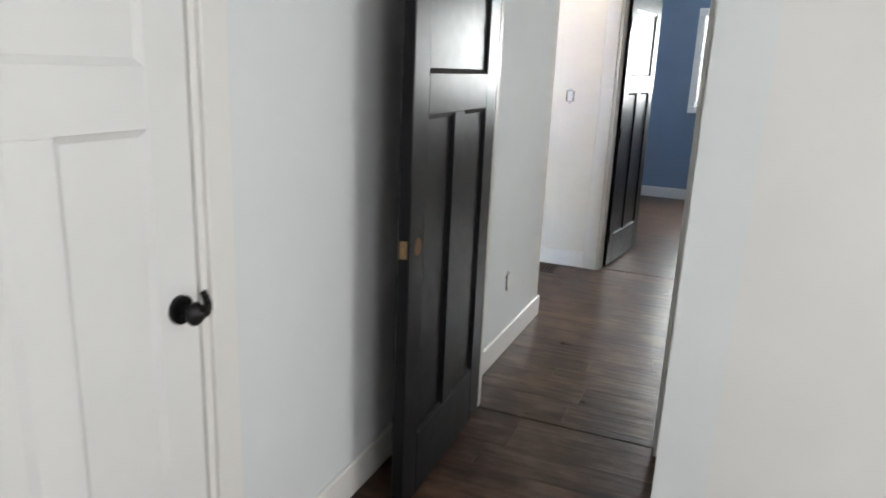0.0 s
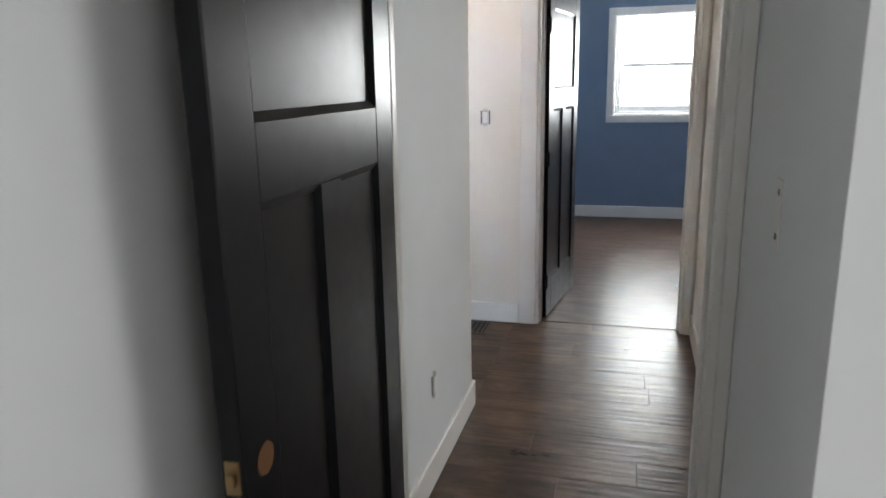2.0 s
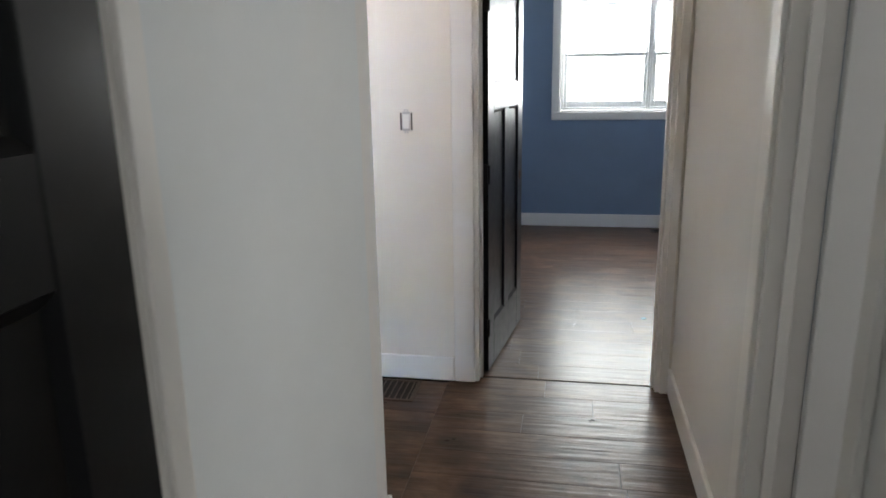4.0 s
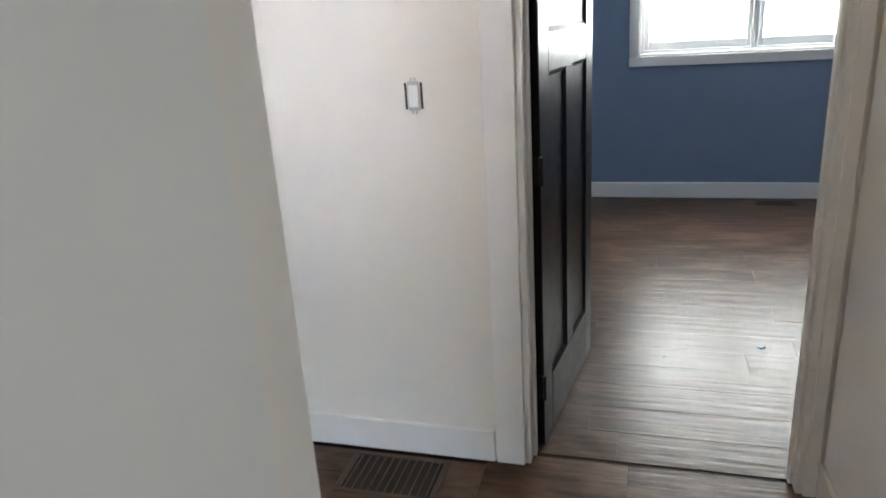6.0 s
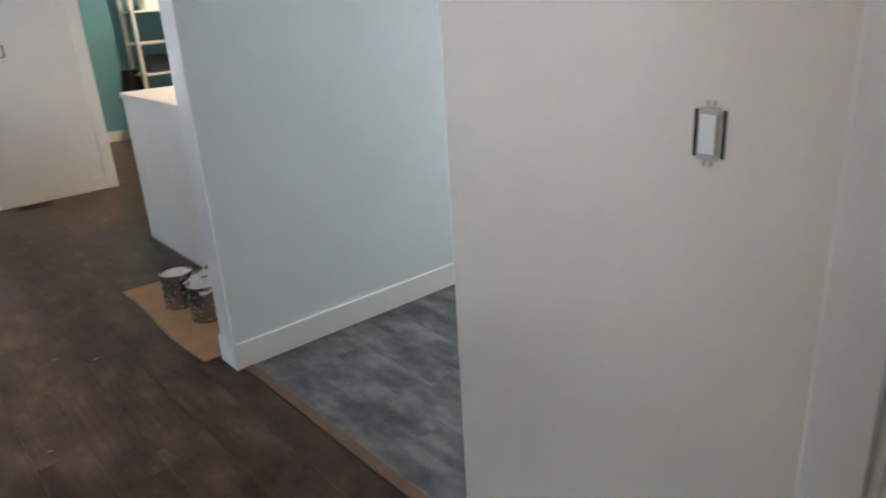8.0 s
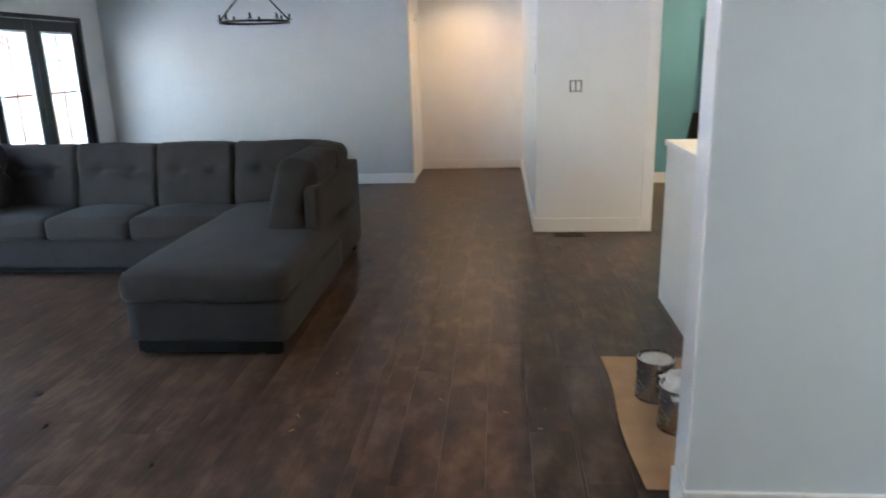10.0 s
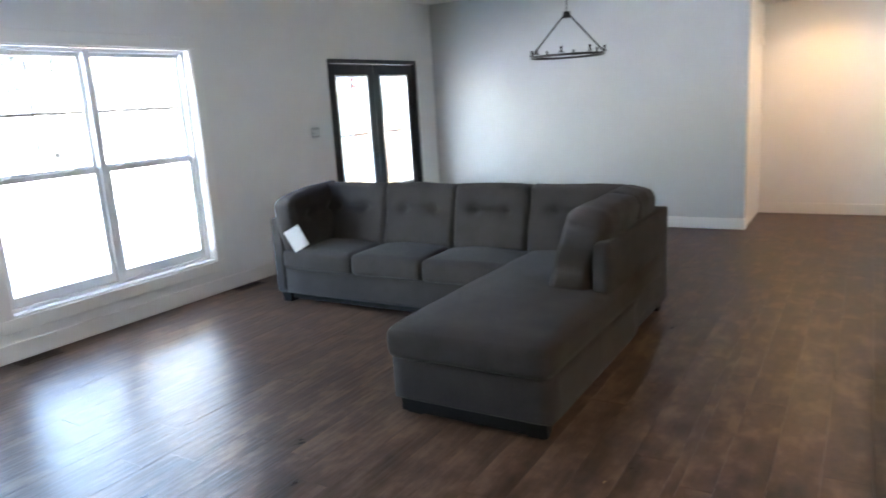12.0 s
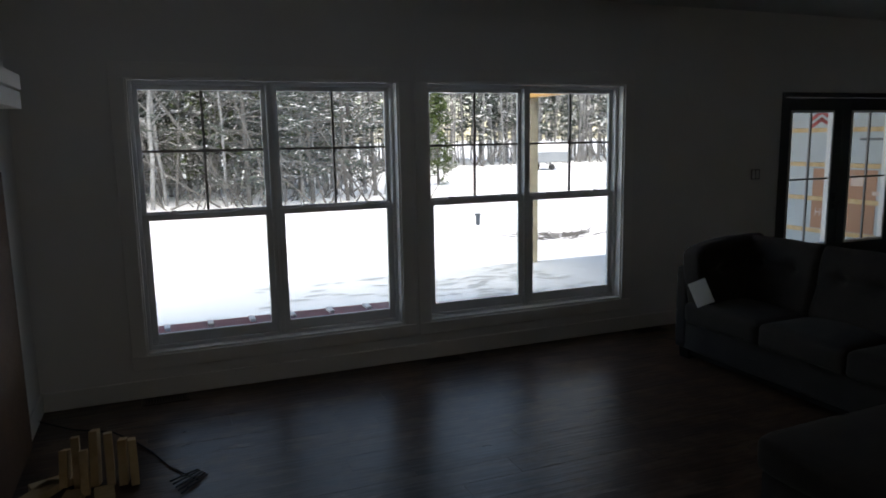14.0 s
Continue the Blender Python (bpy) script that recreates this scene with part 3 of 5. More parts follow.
# ---------------------------------------------------------------- windows
def sash_window(name, label, x0, x1, z0, z1, y_in, face, units=2, grid=True, mat=PVC, k=0.026, r=0.030):
    """Double-hung units side by side in an opening. y_in: the inner wall face; face: +1 when the room lies at greater y."""
    w = thing(name, label, "window")
    f = face
    yo = y_in - f * 0.065               # inner face of the vinyl frame
    def slab(a, b, ya, yb, za, zb, bev=0.003):
        return boxed(a, b, min(ya, yb), max(ya, yb), za, zb, bev=bev)
    # drywall return
    bm = bmesh.new()
    for a, b, za, zb in ((x0 - 0.001, x0 + 0.012, z0, z1), (x1 - 0.012, x1 + 0.001, z0, z1), (x0 + 0.012, x1 - 0.012, z1 - 0.012, z1 + 0.001), (x0 + 0.012, x1 - 0.012, z0 - 0.001, z0 + 0.016)):
        box(bm, a, b, min(y_in + f * 0.001, yo), max(y_in + f * 0.001, yo), za, zb, bev=0.002)
    part("window_return", bm, TRIM, w)
    uw = (x1 - x0 - 0.024) / units
    for i in range(units):
        a = x0 + 0.012 + i * uw
        b = a + uw
        zb0, zt = z0 + 0.016, z1 - 0.012
        fr = bmesh.new()
        for c, d, e, g in ((a, a + k, zb0, zt), (b - k, b, zb0, zt), (a + k, b - k, zt - k, zt), (a + k, b - k, zb0, zb0 + k)):
            box(fr, c, d, min(yo, yo - f * 0.085), max(yo, yo - f * 0.085), e, g, bev=0.003)
        part("window_frame", fr, mat, w)
        zm = (zb0 + zt) / 2 + 0.005
        for upper in (True, False):
            s0, s1 = (zm - 0.016, zt - k) if upper else (zb0 + k, zm + 0.016)
            ys = yo - f * (0.052 if upper else 0.020)
            ye = ys - f * 0.028
            sa, sb = a + k, b - k
            sm = bmesh.new()
            q = r if upper else r * 1.35                      # stiles
            ht, hb = (r, r * 1.6) if upper else (r * 1.35, r * 2.4)   # top and bottom rails
            for c, d, e, g in ((sa, sa + q, s0, s1), (sb - q, sb, s0, s1), (sa + q, sb - q, s1 - ht, s1), (sa + q, sb - q, s0, s0 + hb)):
                box(sm, c, d, min(ys, ye), max(ys, ye), e, g, bev=0.003)
            sash = part("upper_sash" if upper else "lower_sash", sm, mat, w)
            yg = (ys + ye) / 2
            pane = part("pane", boxed(sa + q - 0.004, sb - q + 0.004, yg - 0.003, yg + 0.003, s0 + hb - 0.004, s1 - ht + 0.004), GLASS, sash)
            pane.visible_shadow = False
            if upper and grid:
                gm = bmesh.new()
                cx, cz = (sa + sb) / 2, (s0 + hb + s1 - ht) / 2
                box(gm, cx - 0.008, cx + 0.008, yg - 0.009, yg + 0.009, s0 + hb, s1 - ht)
                box(gm, sa + r, cx - 0.008, yg - 0.009, yg + 0.009, cz - 0.008, cz + 0.008)
                box(gm, cx + 0.008, sb - r, yg - 0.009, yg + 0.009, cz - 0.008, cz + 0.008)
                part("grille", gm, GRILLE, sash, "grey glazing grille")
            if not upper:
                for lx in (sa + (sb - sa) * 0.22, sa + (sb - sa) * 0.78):
                    lm = bmesh.new()
                    y1 = ys
                    box(lm, lx - 0.03, lx + 0.03, min(y1, y1 - f * 0.03), max(y1, y1 - f * 0.03), s1, s1 + 0.010, bev=0.002)
                    cyl(lm, 0.012, 0.010, (lx, y1 - f * 0.014, s1 + 0.010), (lx, y1 - f * 0.014, s1 + 0.022), 12)
                    box(lm, lx - 0.028, lx + 0.004, min(y1 - f * 0.008, y1 - f * 0.020), max(y1 - f * 0.008, y1 - f * 0.020), s1 + 0.013, s1 + 0.022, bev=0.002)
                    part("sash_lock", lm, mat, sash)
    return w


sash_window("window_1", "white double-hung pair with grilles in the upper sashes, snow outside", -3.15, -1.345, 0.29, 2.10, -5.517, 1)
sash_window("window_2", "white double-hung pair with grilles beside the first pair", -5.13, -3.37, 0.29, 2.10, -5.517, 1)
sash_window("window_3", "white double-hung pair in the slate blue wall", BW[0], BW[1], BW[2], BW[3], 3.665, -1, grid=False, k=0.024, r=0.024)


def window_casing(name, x0, x1, z0, z1, y, f, w, label):
    bm = bmesh.new()
    ya, yb = sorted((y, y + f * 0.016))
    box(bm, x0 - w, x0, ya, yb, z0, z1, bev=0.003)
    box(bm, x1, x1 + w, ya, yb, z0, z1, bev=0.003)
    box(bm, x0 - w, x1 + w, ya, yb, z1 + 0.0005, z1 + w, bev=0.003)
    box(bm, x0 - w, x1 + w, ya, yb, z0 - w, z0 - 0.0005, bev=0.003)
    return tagged(link(name, bm, TRIM), label, "window trim", kind="structure")


window_casing("trim_window_1", -3.15, -1.345, 0.29, 2.10, -5.517, 1, 0.095, "flat white boards around the window")
window_casing("trim_window_2", -5.13, -3.37, 0.29, 2.10, -5.517, 1, 0.095, "flat white boards around the window")
window_casing("trim_window_3", BW[0], BW[1], BW[2], BW[3], 3.665, -1, 0.075, "flat white boards around the blue room window")

# french doors
fd = thing("french_doors", "black framed pair of glazed doors with narrow grilles", "door")
bm = bmesh.new()
xa, xb, zt = FD[0], FD[1], FD[3]
for a, b, e, g in ((xa, xa + 0.045, 0, zt), (xb - 0.045, xb, 0, zt), (xa + 0.045, xb - 0.045, zt - 0.045, zt)):
    box(bm, a, b, -5.66, -5.512, e, g, bev=0.003)
part("door_frame", bm, FRAMEBLACK, fd)
mid_x = (xa + xb) / 2
for s, (a, b) in enumerate(((xa + 0.048, mid_x - 0.004), (mid_x + 0.004, xb - 0.048))):
    lm = bmesh.new()
    st, tr, br = 0.115, 0.115, 0.56
    y0, y1 = -5.60, -5.555
    box(lm, a, a + st, y0, y1, 0.02, zt - 0.05, bev=0.003)
    box(lm, b - st, b, y0, y1, 0.02, zt - 0.05, bev=0.003)
    box(lm, a + st, b - st, y0, y1, zt - 0.05 - tr, zt - 0.05, bev=0.003)
    box(lm, a + st, b - st, y0, y1, 0.02, 0.02 + br, bev=0.003)
    leaf = part("door_leaf", lm, FRAMEBLACK, fd)
    ga, gb, g0, g1 = a + st, b - st, 0.02 + br, zt - 0.05 - tr
    wm = bmesh.new()
    for c, d, e, g in ((ga, ga + 0.022, g0, g1), (gb - 0.022, gb, g0, g1), (ga + 0.022, gb - 0.022, g0, g0 + 0.022), (ga + 0.022, gb - 0.022, g1 - 0.022, g1)):
        box(wm, c, d, -5.607, -5.548, e, g, bev=0.003)
    part("glazing_bead", wm, PVC, leaf, "white glazing bead")
    pane = part("pane", boxed(ga, gb, -5.58, -5.574, g0, g1), GLASS, leaf)
    pane.visible_shadow = False
    gm = bmesh.new()
    cx, cz = (ga + gb) / 2, (g0 + g1) / 2
    box(gm, cx - 0.008, cx + 0.008, -5.586, -5.568, g0 + 0.02, g1 - 0.02)
    box(gm, ga + 0.02, gb - 0.02, -5.5855, -5.5685, cz - 0.008, cz + 0.008)
    part("grille", gm, GRILLE, leaf, "dark glazing grille")
    if s == 1:
        hm = bmesh.new()
        hx = a + 0.05
        box(hm, hx - 0.022, hx + 0.022, -5.555, -5.548, 0.93, 1.10, bev=0.006, seg=2)
        cyl(hm, 0.010, 0.010, (hx, -5.548, 1.0), (hx, -5.50, 1.0), 12)
        box(hm, hx - 0.008, hx + 0.11, -5.512, -5.497, 0.99, 1.01, bev=0.004, seg=2)
        part("lever_handle", hm, BLACKMETAL, leaf, "black lever handle")
part("threshold", boxed(xa + 0.045, xb - 0.045, -5.66, -5.52, 0.0, 0.018, bev=0.003), BLACKMETAL, fd)

# ---------------------------------------------------------------- small wall and floor fittings
STRAPGREY = plain("zinc_grey", (0.50, 0.50, 0.49), 0.55)
BOXRIM = plain("dark_gap", (0.03, 0.03, 0.03), 0.7)


def switch_box(name, label, axis, pos, out, u, z, gangs=1):
    """A wall switch without its cover plate: metal box sunk in the wall, white rocker, dark slots."""
    s = thing(name, label, "light switch" if "switch" in name else "outlet")
    w = 0.045 * gangs
    def put(nm, du0, du1, z0, z1, d0, d1, mat, lab=""):
        lo, hi = sorted((pos + out * d0, pos + out * d1))
        if axis == "y":
            bm = boxed(u + du0, u + du1, lo, hi, z0, z1, bev=0.0012)
        else:
            bm = boxed(lo, hi, u + du0, u + du1, z0, z1, bev=0.0012)
        part(nm, bm, mat, s, lab)
    if gangs > 1:
        put("box_rim", -w / 2 - 0.006, w / 2 + 0.006, z - 0.047, z + 0.047, 0.0, 0.0008, BOXRIM, "dark cut edge round the box")
    for side in (-1, 1):
        a, b = sorted((side * (w / 2 - 0.001), side * (w / 2 + 0.006)))
        put("box_slot", a, b, z - 0.040, z + 0.040, 0.0, 0.0012, BOXRIM, "dark gap beside the box")
    for g in range(gangs):
        c = (g - (gangs - 1) / 2) * 0.045
        put("strap", c - 0.018, c + 0.018, z - 0.044, z + 0.044, 0.0009, 0.003, STRAPGREY, "grey mounting strap")
        for e in (-1, 1):
            for o in (-0.009, 0.003):
                put("strap_ear", c + o, c + o + 0.006, z + e * 0.050 - 0.005, z + e * 0.050 + 0.005, 0.0, 0.0025, STRAPGREY, "grey metal ear")
        put("rocker", c - 0.015, c + 0.015, z - 0.033, z + 0.033, 0.003, 0.008, PLASTIC, "white rocker")
    return s


switch_box("light_switch", "white light switch without a cover plate on the wall", "y", 0.0, -1, -0.313, 1.277)
blank = thing("light_switch", "blanked off switch box with two dark screw holes", "light switch")
part("blank_plate", boxed(0.7855, 0.787, -2.955, -2.905, 1.21, 1.325, bev=0.0006), WHITE, blank)
for sz in (1.229, 1.303):
    bm = bmesh.new()
    cyl(bm, 0.006, 0.006, (0.7845, -2.93, sz), (0.786, -2.93, sz), 10)
    part("screw_hole", bm, VENTGREY, blank, "dark screw hole")
switch_box("light_switch", "pair of light switches without a plate on the pantry wall", "x", -6.415, 1, -0.02, 1.25, 2)
switch_box("light_switch", "light switch without a plate on the hall corner", "y", -0.346, -1, -6.62, 1.40)
switch_box("light_switch", "pair of light switches without a plate beside the glazed doors", "y", -5.517, 1, -6.60, 1.31, 2)
switch_box("wall_outlet", "white wall outlet without a cover plate", "x", -0.135, 1, -1.83, 0.385)


def floor_vent(name, label, cx, cy, lx, ly, mat, slats=12, along="x"):
    v = thing(name, label, "floor vent", at=(0, 0, 0))
    h = 0.006
    bm = bmesh.new()
    b = 0.02
    for x0, x1, y0, y1 in ((cx - lx / 2, cx + lx / 2, cy - ly / 2, cy - ly / 2 + b), (cx - lx / 2, cx + lx / 2, cy + ly / 2 - b, cy + ly / 2),
                           (cx - lx / 2, cx - lx / 2 + b, cy - ly / 2 + b, cy + ly / 2 - b), (cx + lx / 2 - b, cx + lx / 2, cy - ly / 2 + b, cy + ly / 2 - b)):
        box(bm, x0, x1, y0, y1, 0.0, h, bev=0.002)
    part("vent_frame", bm, mat, v)
    part("vent_backing", boxed(cx - lx / 2 + b, cx + lx / 2 - b, cy - ly / 2 + b, cy + ly / 2 - b, 0.0002, 0.0012), GROUT, v)
    for i in range(slats):
        t = (i + 0.5) / slats
        if along == "x":
            y = cy - ly / 2 + b + t * (ly - 2 * b)
            part("slat", boxed(cx - lx / 2 + b, cx + lx / 2 - b, y - 0.0022, y + 0.0022, 0.0012, h - 0.001), mat, v)
        else:
            x = cx - lx / 2 + b + t * (lx - 2 * b)
            part("slat", boxed(x - 0.0025, x + 0.0025, cy - ly / 2 + b, cy + ly / 2 - b, 0.0012, h - 0.001), mat, v)
    return v


WOODVENT = plain("vent_dark_wood", (0.055, 0.032, 0.021), 0.45, vary=0.15, scale=10)
floor_vent("floor_vent", "dark wooden floor register in the passage boards", -0.44, -0.155, 0.36, 0.23, WOODVENT, 11, "y")
floor_vent("floor_vent", "grey metal floor register by the blue wall", 1.345, 3.51, 0.29, 0.12, VENTGREY, 14, "y")
for vx, vy in ((-3.44, -5.42), (-1.44, -5.42), (-5.38, -5.43)):
    floor_vent("floor_vent", "dark metal floor register below the window", vx, vy, 0.29, 0.13, DARKVENT, 14, "y")
floor_vent("floor_vent", "dark metal floor register at the pantry wall", -6.30, -0.06, 0.12, 0.27, DARKVENT, 14, "x")

# ---------------------------------------------------------------- sectional sofa
def tuft(bm, axis, face, buttons, z0, depth, half):
    """Buttons pulled in on one face of a cushion, with a shallow crease that joins them."""
    across = 1 - axis
    for v in bm.verts:
        if v.co[axis] * face < 0.02:
            continue
        pull = 0.0
        for b in buttons:
            d = math.hypot(v.co[across] - b, v.co.z - z0)
            pull += depth * math.exp(-(d / 0.045) ** 2)
        edge = max(0.0, 1 - (abs(v.co[across]) / half) ** 4)
        pull += 0.5 * depth * edge * math.exp(-((v.co.z - z0) / 0.022) ** 2)
        v.co[axis] -= face * min(pull, depth * 1.2)


def rumple(bm, amount, seed):
    """Soft unevenness of stuffed cloth."""
    for v in bm.verts:
        p = v.co * 5.0 + Vector((seed * 3.1, seed * 1.7, 0))
        v.co += Vector((noise.noise(p), noise.noise(p + Vector((9, 0, 0))), noise.noise(p + Vector((0, 9, 0))))) * amount


sofa = thing("sectional_sofa", "charcoal grey fabric sectional sofa with tufted back cushions and a chaise", "sofa")
bm = bmesh.new()
rounded(bm, -5.96, -5.10, -4.78, -1.80, 0.075, 0.30, 0.02, cuts=5)
smooth(part("base", bm, SOFA, sofa))
bm = bmesh.new()
rounded(bm, -5.12, -3.73, -2.645, -1.775, 0.075, 0.305, 0.02, cuts=7)
smooth(part("chaise_base", bm, SOFA, sofa))
bm = bmesh.new()
rounded(bm, -5.97, -5.82, -4.775, -1.805, 0.25, 0.745, 0.035, cuts=7)
smooth(part("backrest", bm, SOFA, sofa))
bm = bmesh.new()
rounded(bm, -5.95, -4.56, -1.885, -1.795, 0.12, 0.745, 0.025, cuts=11)
for v in bm.verts:
    if v.co.x > -4.9 and v.co.z > 0.3:
        v.co.x -= (v.co.z - 0.3) * 0.10
smooth(part("side_backrest", bm, SOFA, sofa))
bm = bmesh.new()
rounded(bm, -5.95, -5.095, -4.785, -4.66, 0.08, 0.71, 0.03, cuts=7)
smooth(part("armrest", bm, SOFA, sofa))
ys = [-4.655, -3.96, -3.32, -2.63]
for k, (a, b) in enumerate(zip(ys, ys[1:])):
    bm = bmesh.new()
    rounded(bm, -5.80, -5.065, a - 0.006, b + 0.006, 0.285, 0.452, 0.045, puff=0.03, cuts=13, side=0.010)
    rumple(bm, 0.006, k)
    smooth(part("seat_cushion", bm, SOFA, sofa))
    # piping where the cushion meets the base
    part("piping", boxed(-5.094, -5.082, a + 0.03, b - 0.03, 0.287, 0.297, bev=0.003), SOFA, sofa)
bm = bmesh.new()
rounded(bm, -5.75, -3.70, -2.668, -1.772, 0.292, 0.472, 0.055, puff=0.04, cuts=15, side=0.010)
rumple(bm, 0.006, 5)
smooth(part("chaise_cushion", bm, SOFA, sofa))
bys = [-4.62, -3.94, -3.29, -2.68, -1.98]
for k, (a, b) in enumerate(zip(bys, bys[1:])):
    bm = bmesh.new()
    rounded(bm, -0.13, 0.13, -(b - a) / 2 - 0.004, (b - a) / 2 + 0.004, -0.255, 0.255, 0.05, puff=0.006, cuts=37, side=0.016, crowd=0.85)
    rumple(bm, 0.011, 7 + k)
    half = (b - a) / 2
    tuft(bm, 0, 1, [-half * 0.42, half * 0.42], 0.05, 0.036, half * 0.8)
    bmesh.ops.transform(bm, matrix=pose(-5.655, (a + b) / 2, 0.665, 0, -13, 0), verts=bm.verts)
    smooth(part("back_cushion", bm, SOFA, sofa, "tufted back cushion"))
for k, (a, b) in enumerate(((-5.28, -4.62), (-5.80, -5.28))):
    bm = bmesh.new()
    rounded(bm, -(b - a) / 2 - 0.002, (b - a) / 2 + 0.002, -0.125, 0.125, -0.245, 0.245, 0.07, puff=0.008, cuts=31, side=0.022, crowd=0.85)
    rumple(bm, 0.011, 13 + k)
    tuft(bm, 1, -1, [-0.12, 0.12], 0.05, 0.045, 0.26)
    if b > -5:
        # crease lines on the free end
        for v in bm.verts:
            if v.co.x > 0.2:
                v.co.x -= 0.012 * sum(math.exp(-((v.co.z - q) / 0.016) ** 2) for q in (-0.08, 0.05, 0.15))
    for v in bm.verts:
        v.co.x -= 0.5 * v.co.z if b > -5 else 0.3 * v.co.z * (v.co.x > 0)
    bmesh.ops.transform(bm, matrix=pose((a + b) / 2, -1.985, 0.665, -10, 0, 0), verts=bm.verts)
    smooth(part("side_cushion", bm, SOFA, sofa, "tufted side cushion"))
bm = bmesh.new()
rounded(bm, -0.33, 0.33, -0.115, 0.115, -0.235, 0.235, 0.06, puff=0.006, cuts=31, side=0.02, crowd=0.85)
rumple(bm, 0.012, 21)
tuft(bm, 1, 1, [-0.13, 0.13], 0.03, 0.045, 0.28)
for v in bm.verts:
    # the outer corner slumps
    v.co.z -= 0.05 * max(0.0, (v.co.x + 0.05) / 0.38) ** 2 * (0.5 + v.co.z / 0.47)
bmesh.ops.transform(bm, matrix=pose(-5.42, -4.60, 0.68, 10, 3, 0), verts=bm.verts)
smooth(part("arm_cushion", bm, SOFA, sofa, "tufted cushion against the armrest"))
LEGWOOD = plain("black_stained_wood", (0.006, 0.005, 0.005), 0.6, vary=0.2, spec=0.2)
for x, y, lx, ly in ((-3.80, -1.87, 0.1, 0.09), (-3.80, -2.54, 0.1, 0.09), (-5.17, -4.70, 0.1, 0.09), (-5.88, -4.70, 0.09, 0.09), (-5.88, -1.88, 0.09, 0.09), (-5.17, -2.70, 0.09, 0.09)):
    bm = bmesh.new()
    bmesh.ops.create_cone(bm, cap_ends=True, segments=4, radius1=lx * 0.6, radius2=lx * 0.72, depth=0.08, matrix=pose(x, y, 0.04, 0, 0, 45))
    part("leg", bm, LEGWOOD, sofa, "black wooden leg")
# the chaise's real dark plinth
bm = boxed(-3.775, -3.75, -2.61, -1.81, 0.012, 0.09)
part("base_strip", bm, LEGWOOD, sofa, "dark recessed base strip, in place of shadow under the seats")
# dark strip put in for the shadow below the seat front
bm = boxed(-5.165, -5.145, -4.66, -2.66, 0.03, 0.09)
part("base_strip", bm, LEGWOOD, sofa, "dark recessed base strip, in place of shadow under the seats")
tag = boxed(-0.001, 0.001, -0.065, 0.065, -0.09, 0.09, bev=0.0005, m=pose(-5.045, -4.455, 0.56, 27, -8, 32))
tagged(link("price_tag", tag, PLASTIC), "white paper tag hanging on the armrest", "tag")

# ---------------------------------------------------------------- chandelier
ch = thing("ring_chandelier", "black iron ring chandelier with candle holders on the ceiling", "chandelier", at=(-6.7, -2.80, 0))
bm = bmesh.new()
n = 40
R = 0.30
prof = ((R - 0.006, -0.010), (R + 0.006, -0.010), (R + 0.006, 0.010), (R - 0.006, 0.010))
rings = [[bm.verts.new((r * math.cos(k * math.tau / n), r * math.sin(k * math.tau / n), 1.85 + z)) for r, z in prof] for k in range(n)]
for k in range(n):
    a, b = rings[k], rings[(k + 1) % n]
    for i in range(4):
        bm.faces.new((a[i], b[i], b[(i + 1) % 4], a[(i + 1) % 4]))
part("ring", bm, BLACKMETAL, ch)
for k in range(4):
    an = 1.9 + (k // 2) * math.pi + (k % 2) * 0.12
    bm = bmesh.new()
    cyl(bm, 0.006, 0.006, (R * math.cos(an), R * math.sin(an), 1.86), (0.025 * math.cos(an), 0.025 * math.sin(an), 2.17), 8)
    part("rod", bm, BLACKMETAL, ch)
for k in range(8):
    an = k * math.tau / 8 + 0.2
    cx, cy = R * math.cos(an), R * math.sin(an)
    bm = bmesh.new()
    cyl(bm, 0.022, 0.022, (cx, cy, 1.866), (cx, cy, 1.872), 12)
    cyl(bm, 0.010, 0.010, (cx, cy, 1.872), (cx, cy, 1.915), 10)
    part("candle_holder", bm, BLACKMETAL, ch)
bm = bmesh.new()
cyl(bm, 0.035, 0.028, (0, 0, 2.15), (0, 0, 2.20), 14)
cyl(bm, 0.004, 0.004, (0, 0, 2.20), (0, 0, 2.72), 8)
part("stem", bm, BLACKMETAL, ch)
bm = bmesh.new()
cyl(bm, 0.06, 0.06, (0, 0, 2.72), (0, 0, 2.75), 20)
part("ceiling_rose", bm, BLACKMETAL, ch)

# recessed lights
for px, py, pz, pw, pc in POTS:
    pl = thing("recessed_light", "round recessed ceiling light glowing warm white", "ceiling light", "recessed lights", at=(px, py, pz))
    bm = bmesh.new()
    vo = [bm.verts.new((0.085 * math.cos(k * math.tau / 28), 0.085 * math.sin(k * math.tau / 28), 0.0)) for k in range(28)]
    vi = [bm.verts.new((0.066 * math.cos(k * math.tau / 28), 0.066 * math.sin(k * math.tau / 28), -0.006)) for k in range(28)]
    vz = [bm.verts.new((0.088 * math.cos(k * math.tau / 28), 0.088 * math.sin(k * math.tau / 28), 0.012)) for k in range(28)]
    for k in range(28):
        j = (k + 1) % 28
        bm.faces.new((vo[k], vi[k], vi[j], vo[j]))
        bm.faces.new((vz[k], vo[k], vo[j], vz[j]))
    part("trim_ring", bm, PLASTIC, pl)
    bm = bmesh.new()
    bmesh.ops.create_circle(bm, cap_ends=True, segments=28, radius=0.067, matrix=Matrix.Translation((0, 0, -0.004)))
    part("diffuser", bm, LAMPGLOW, pl)

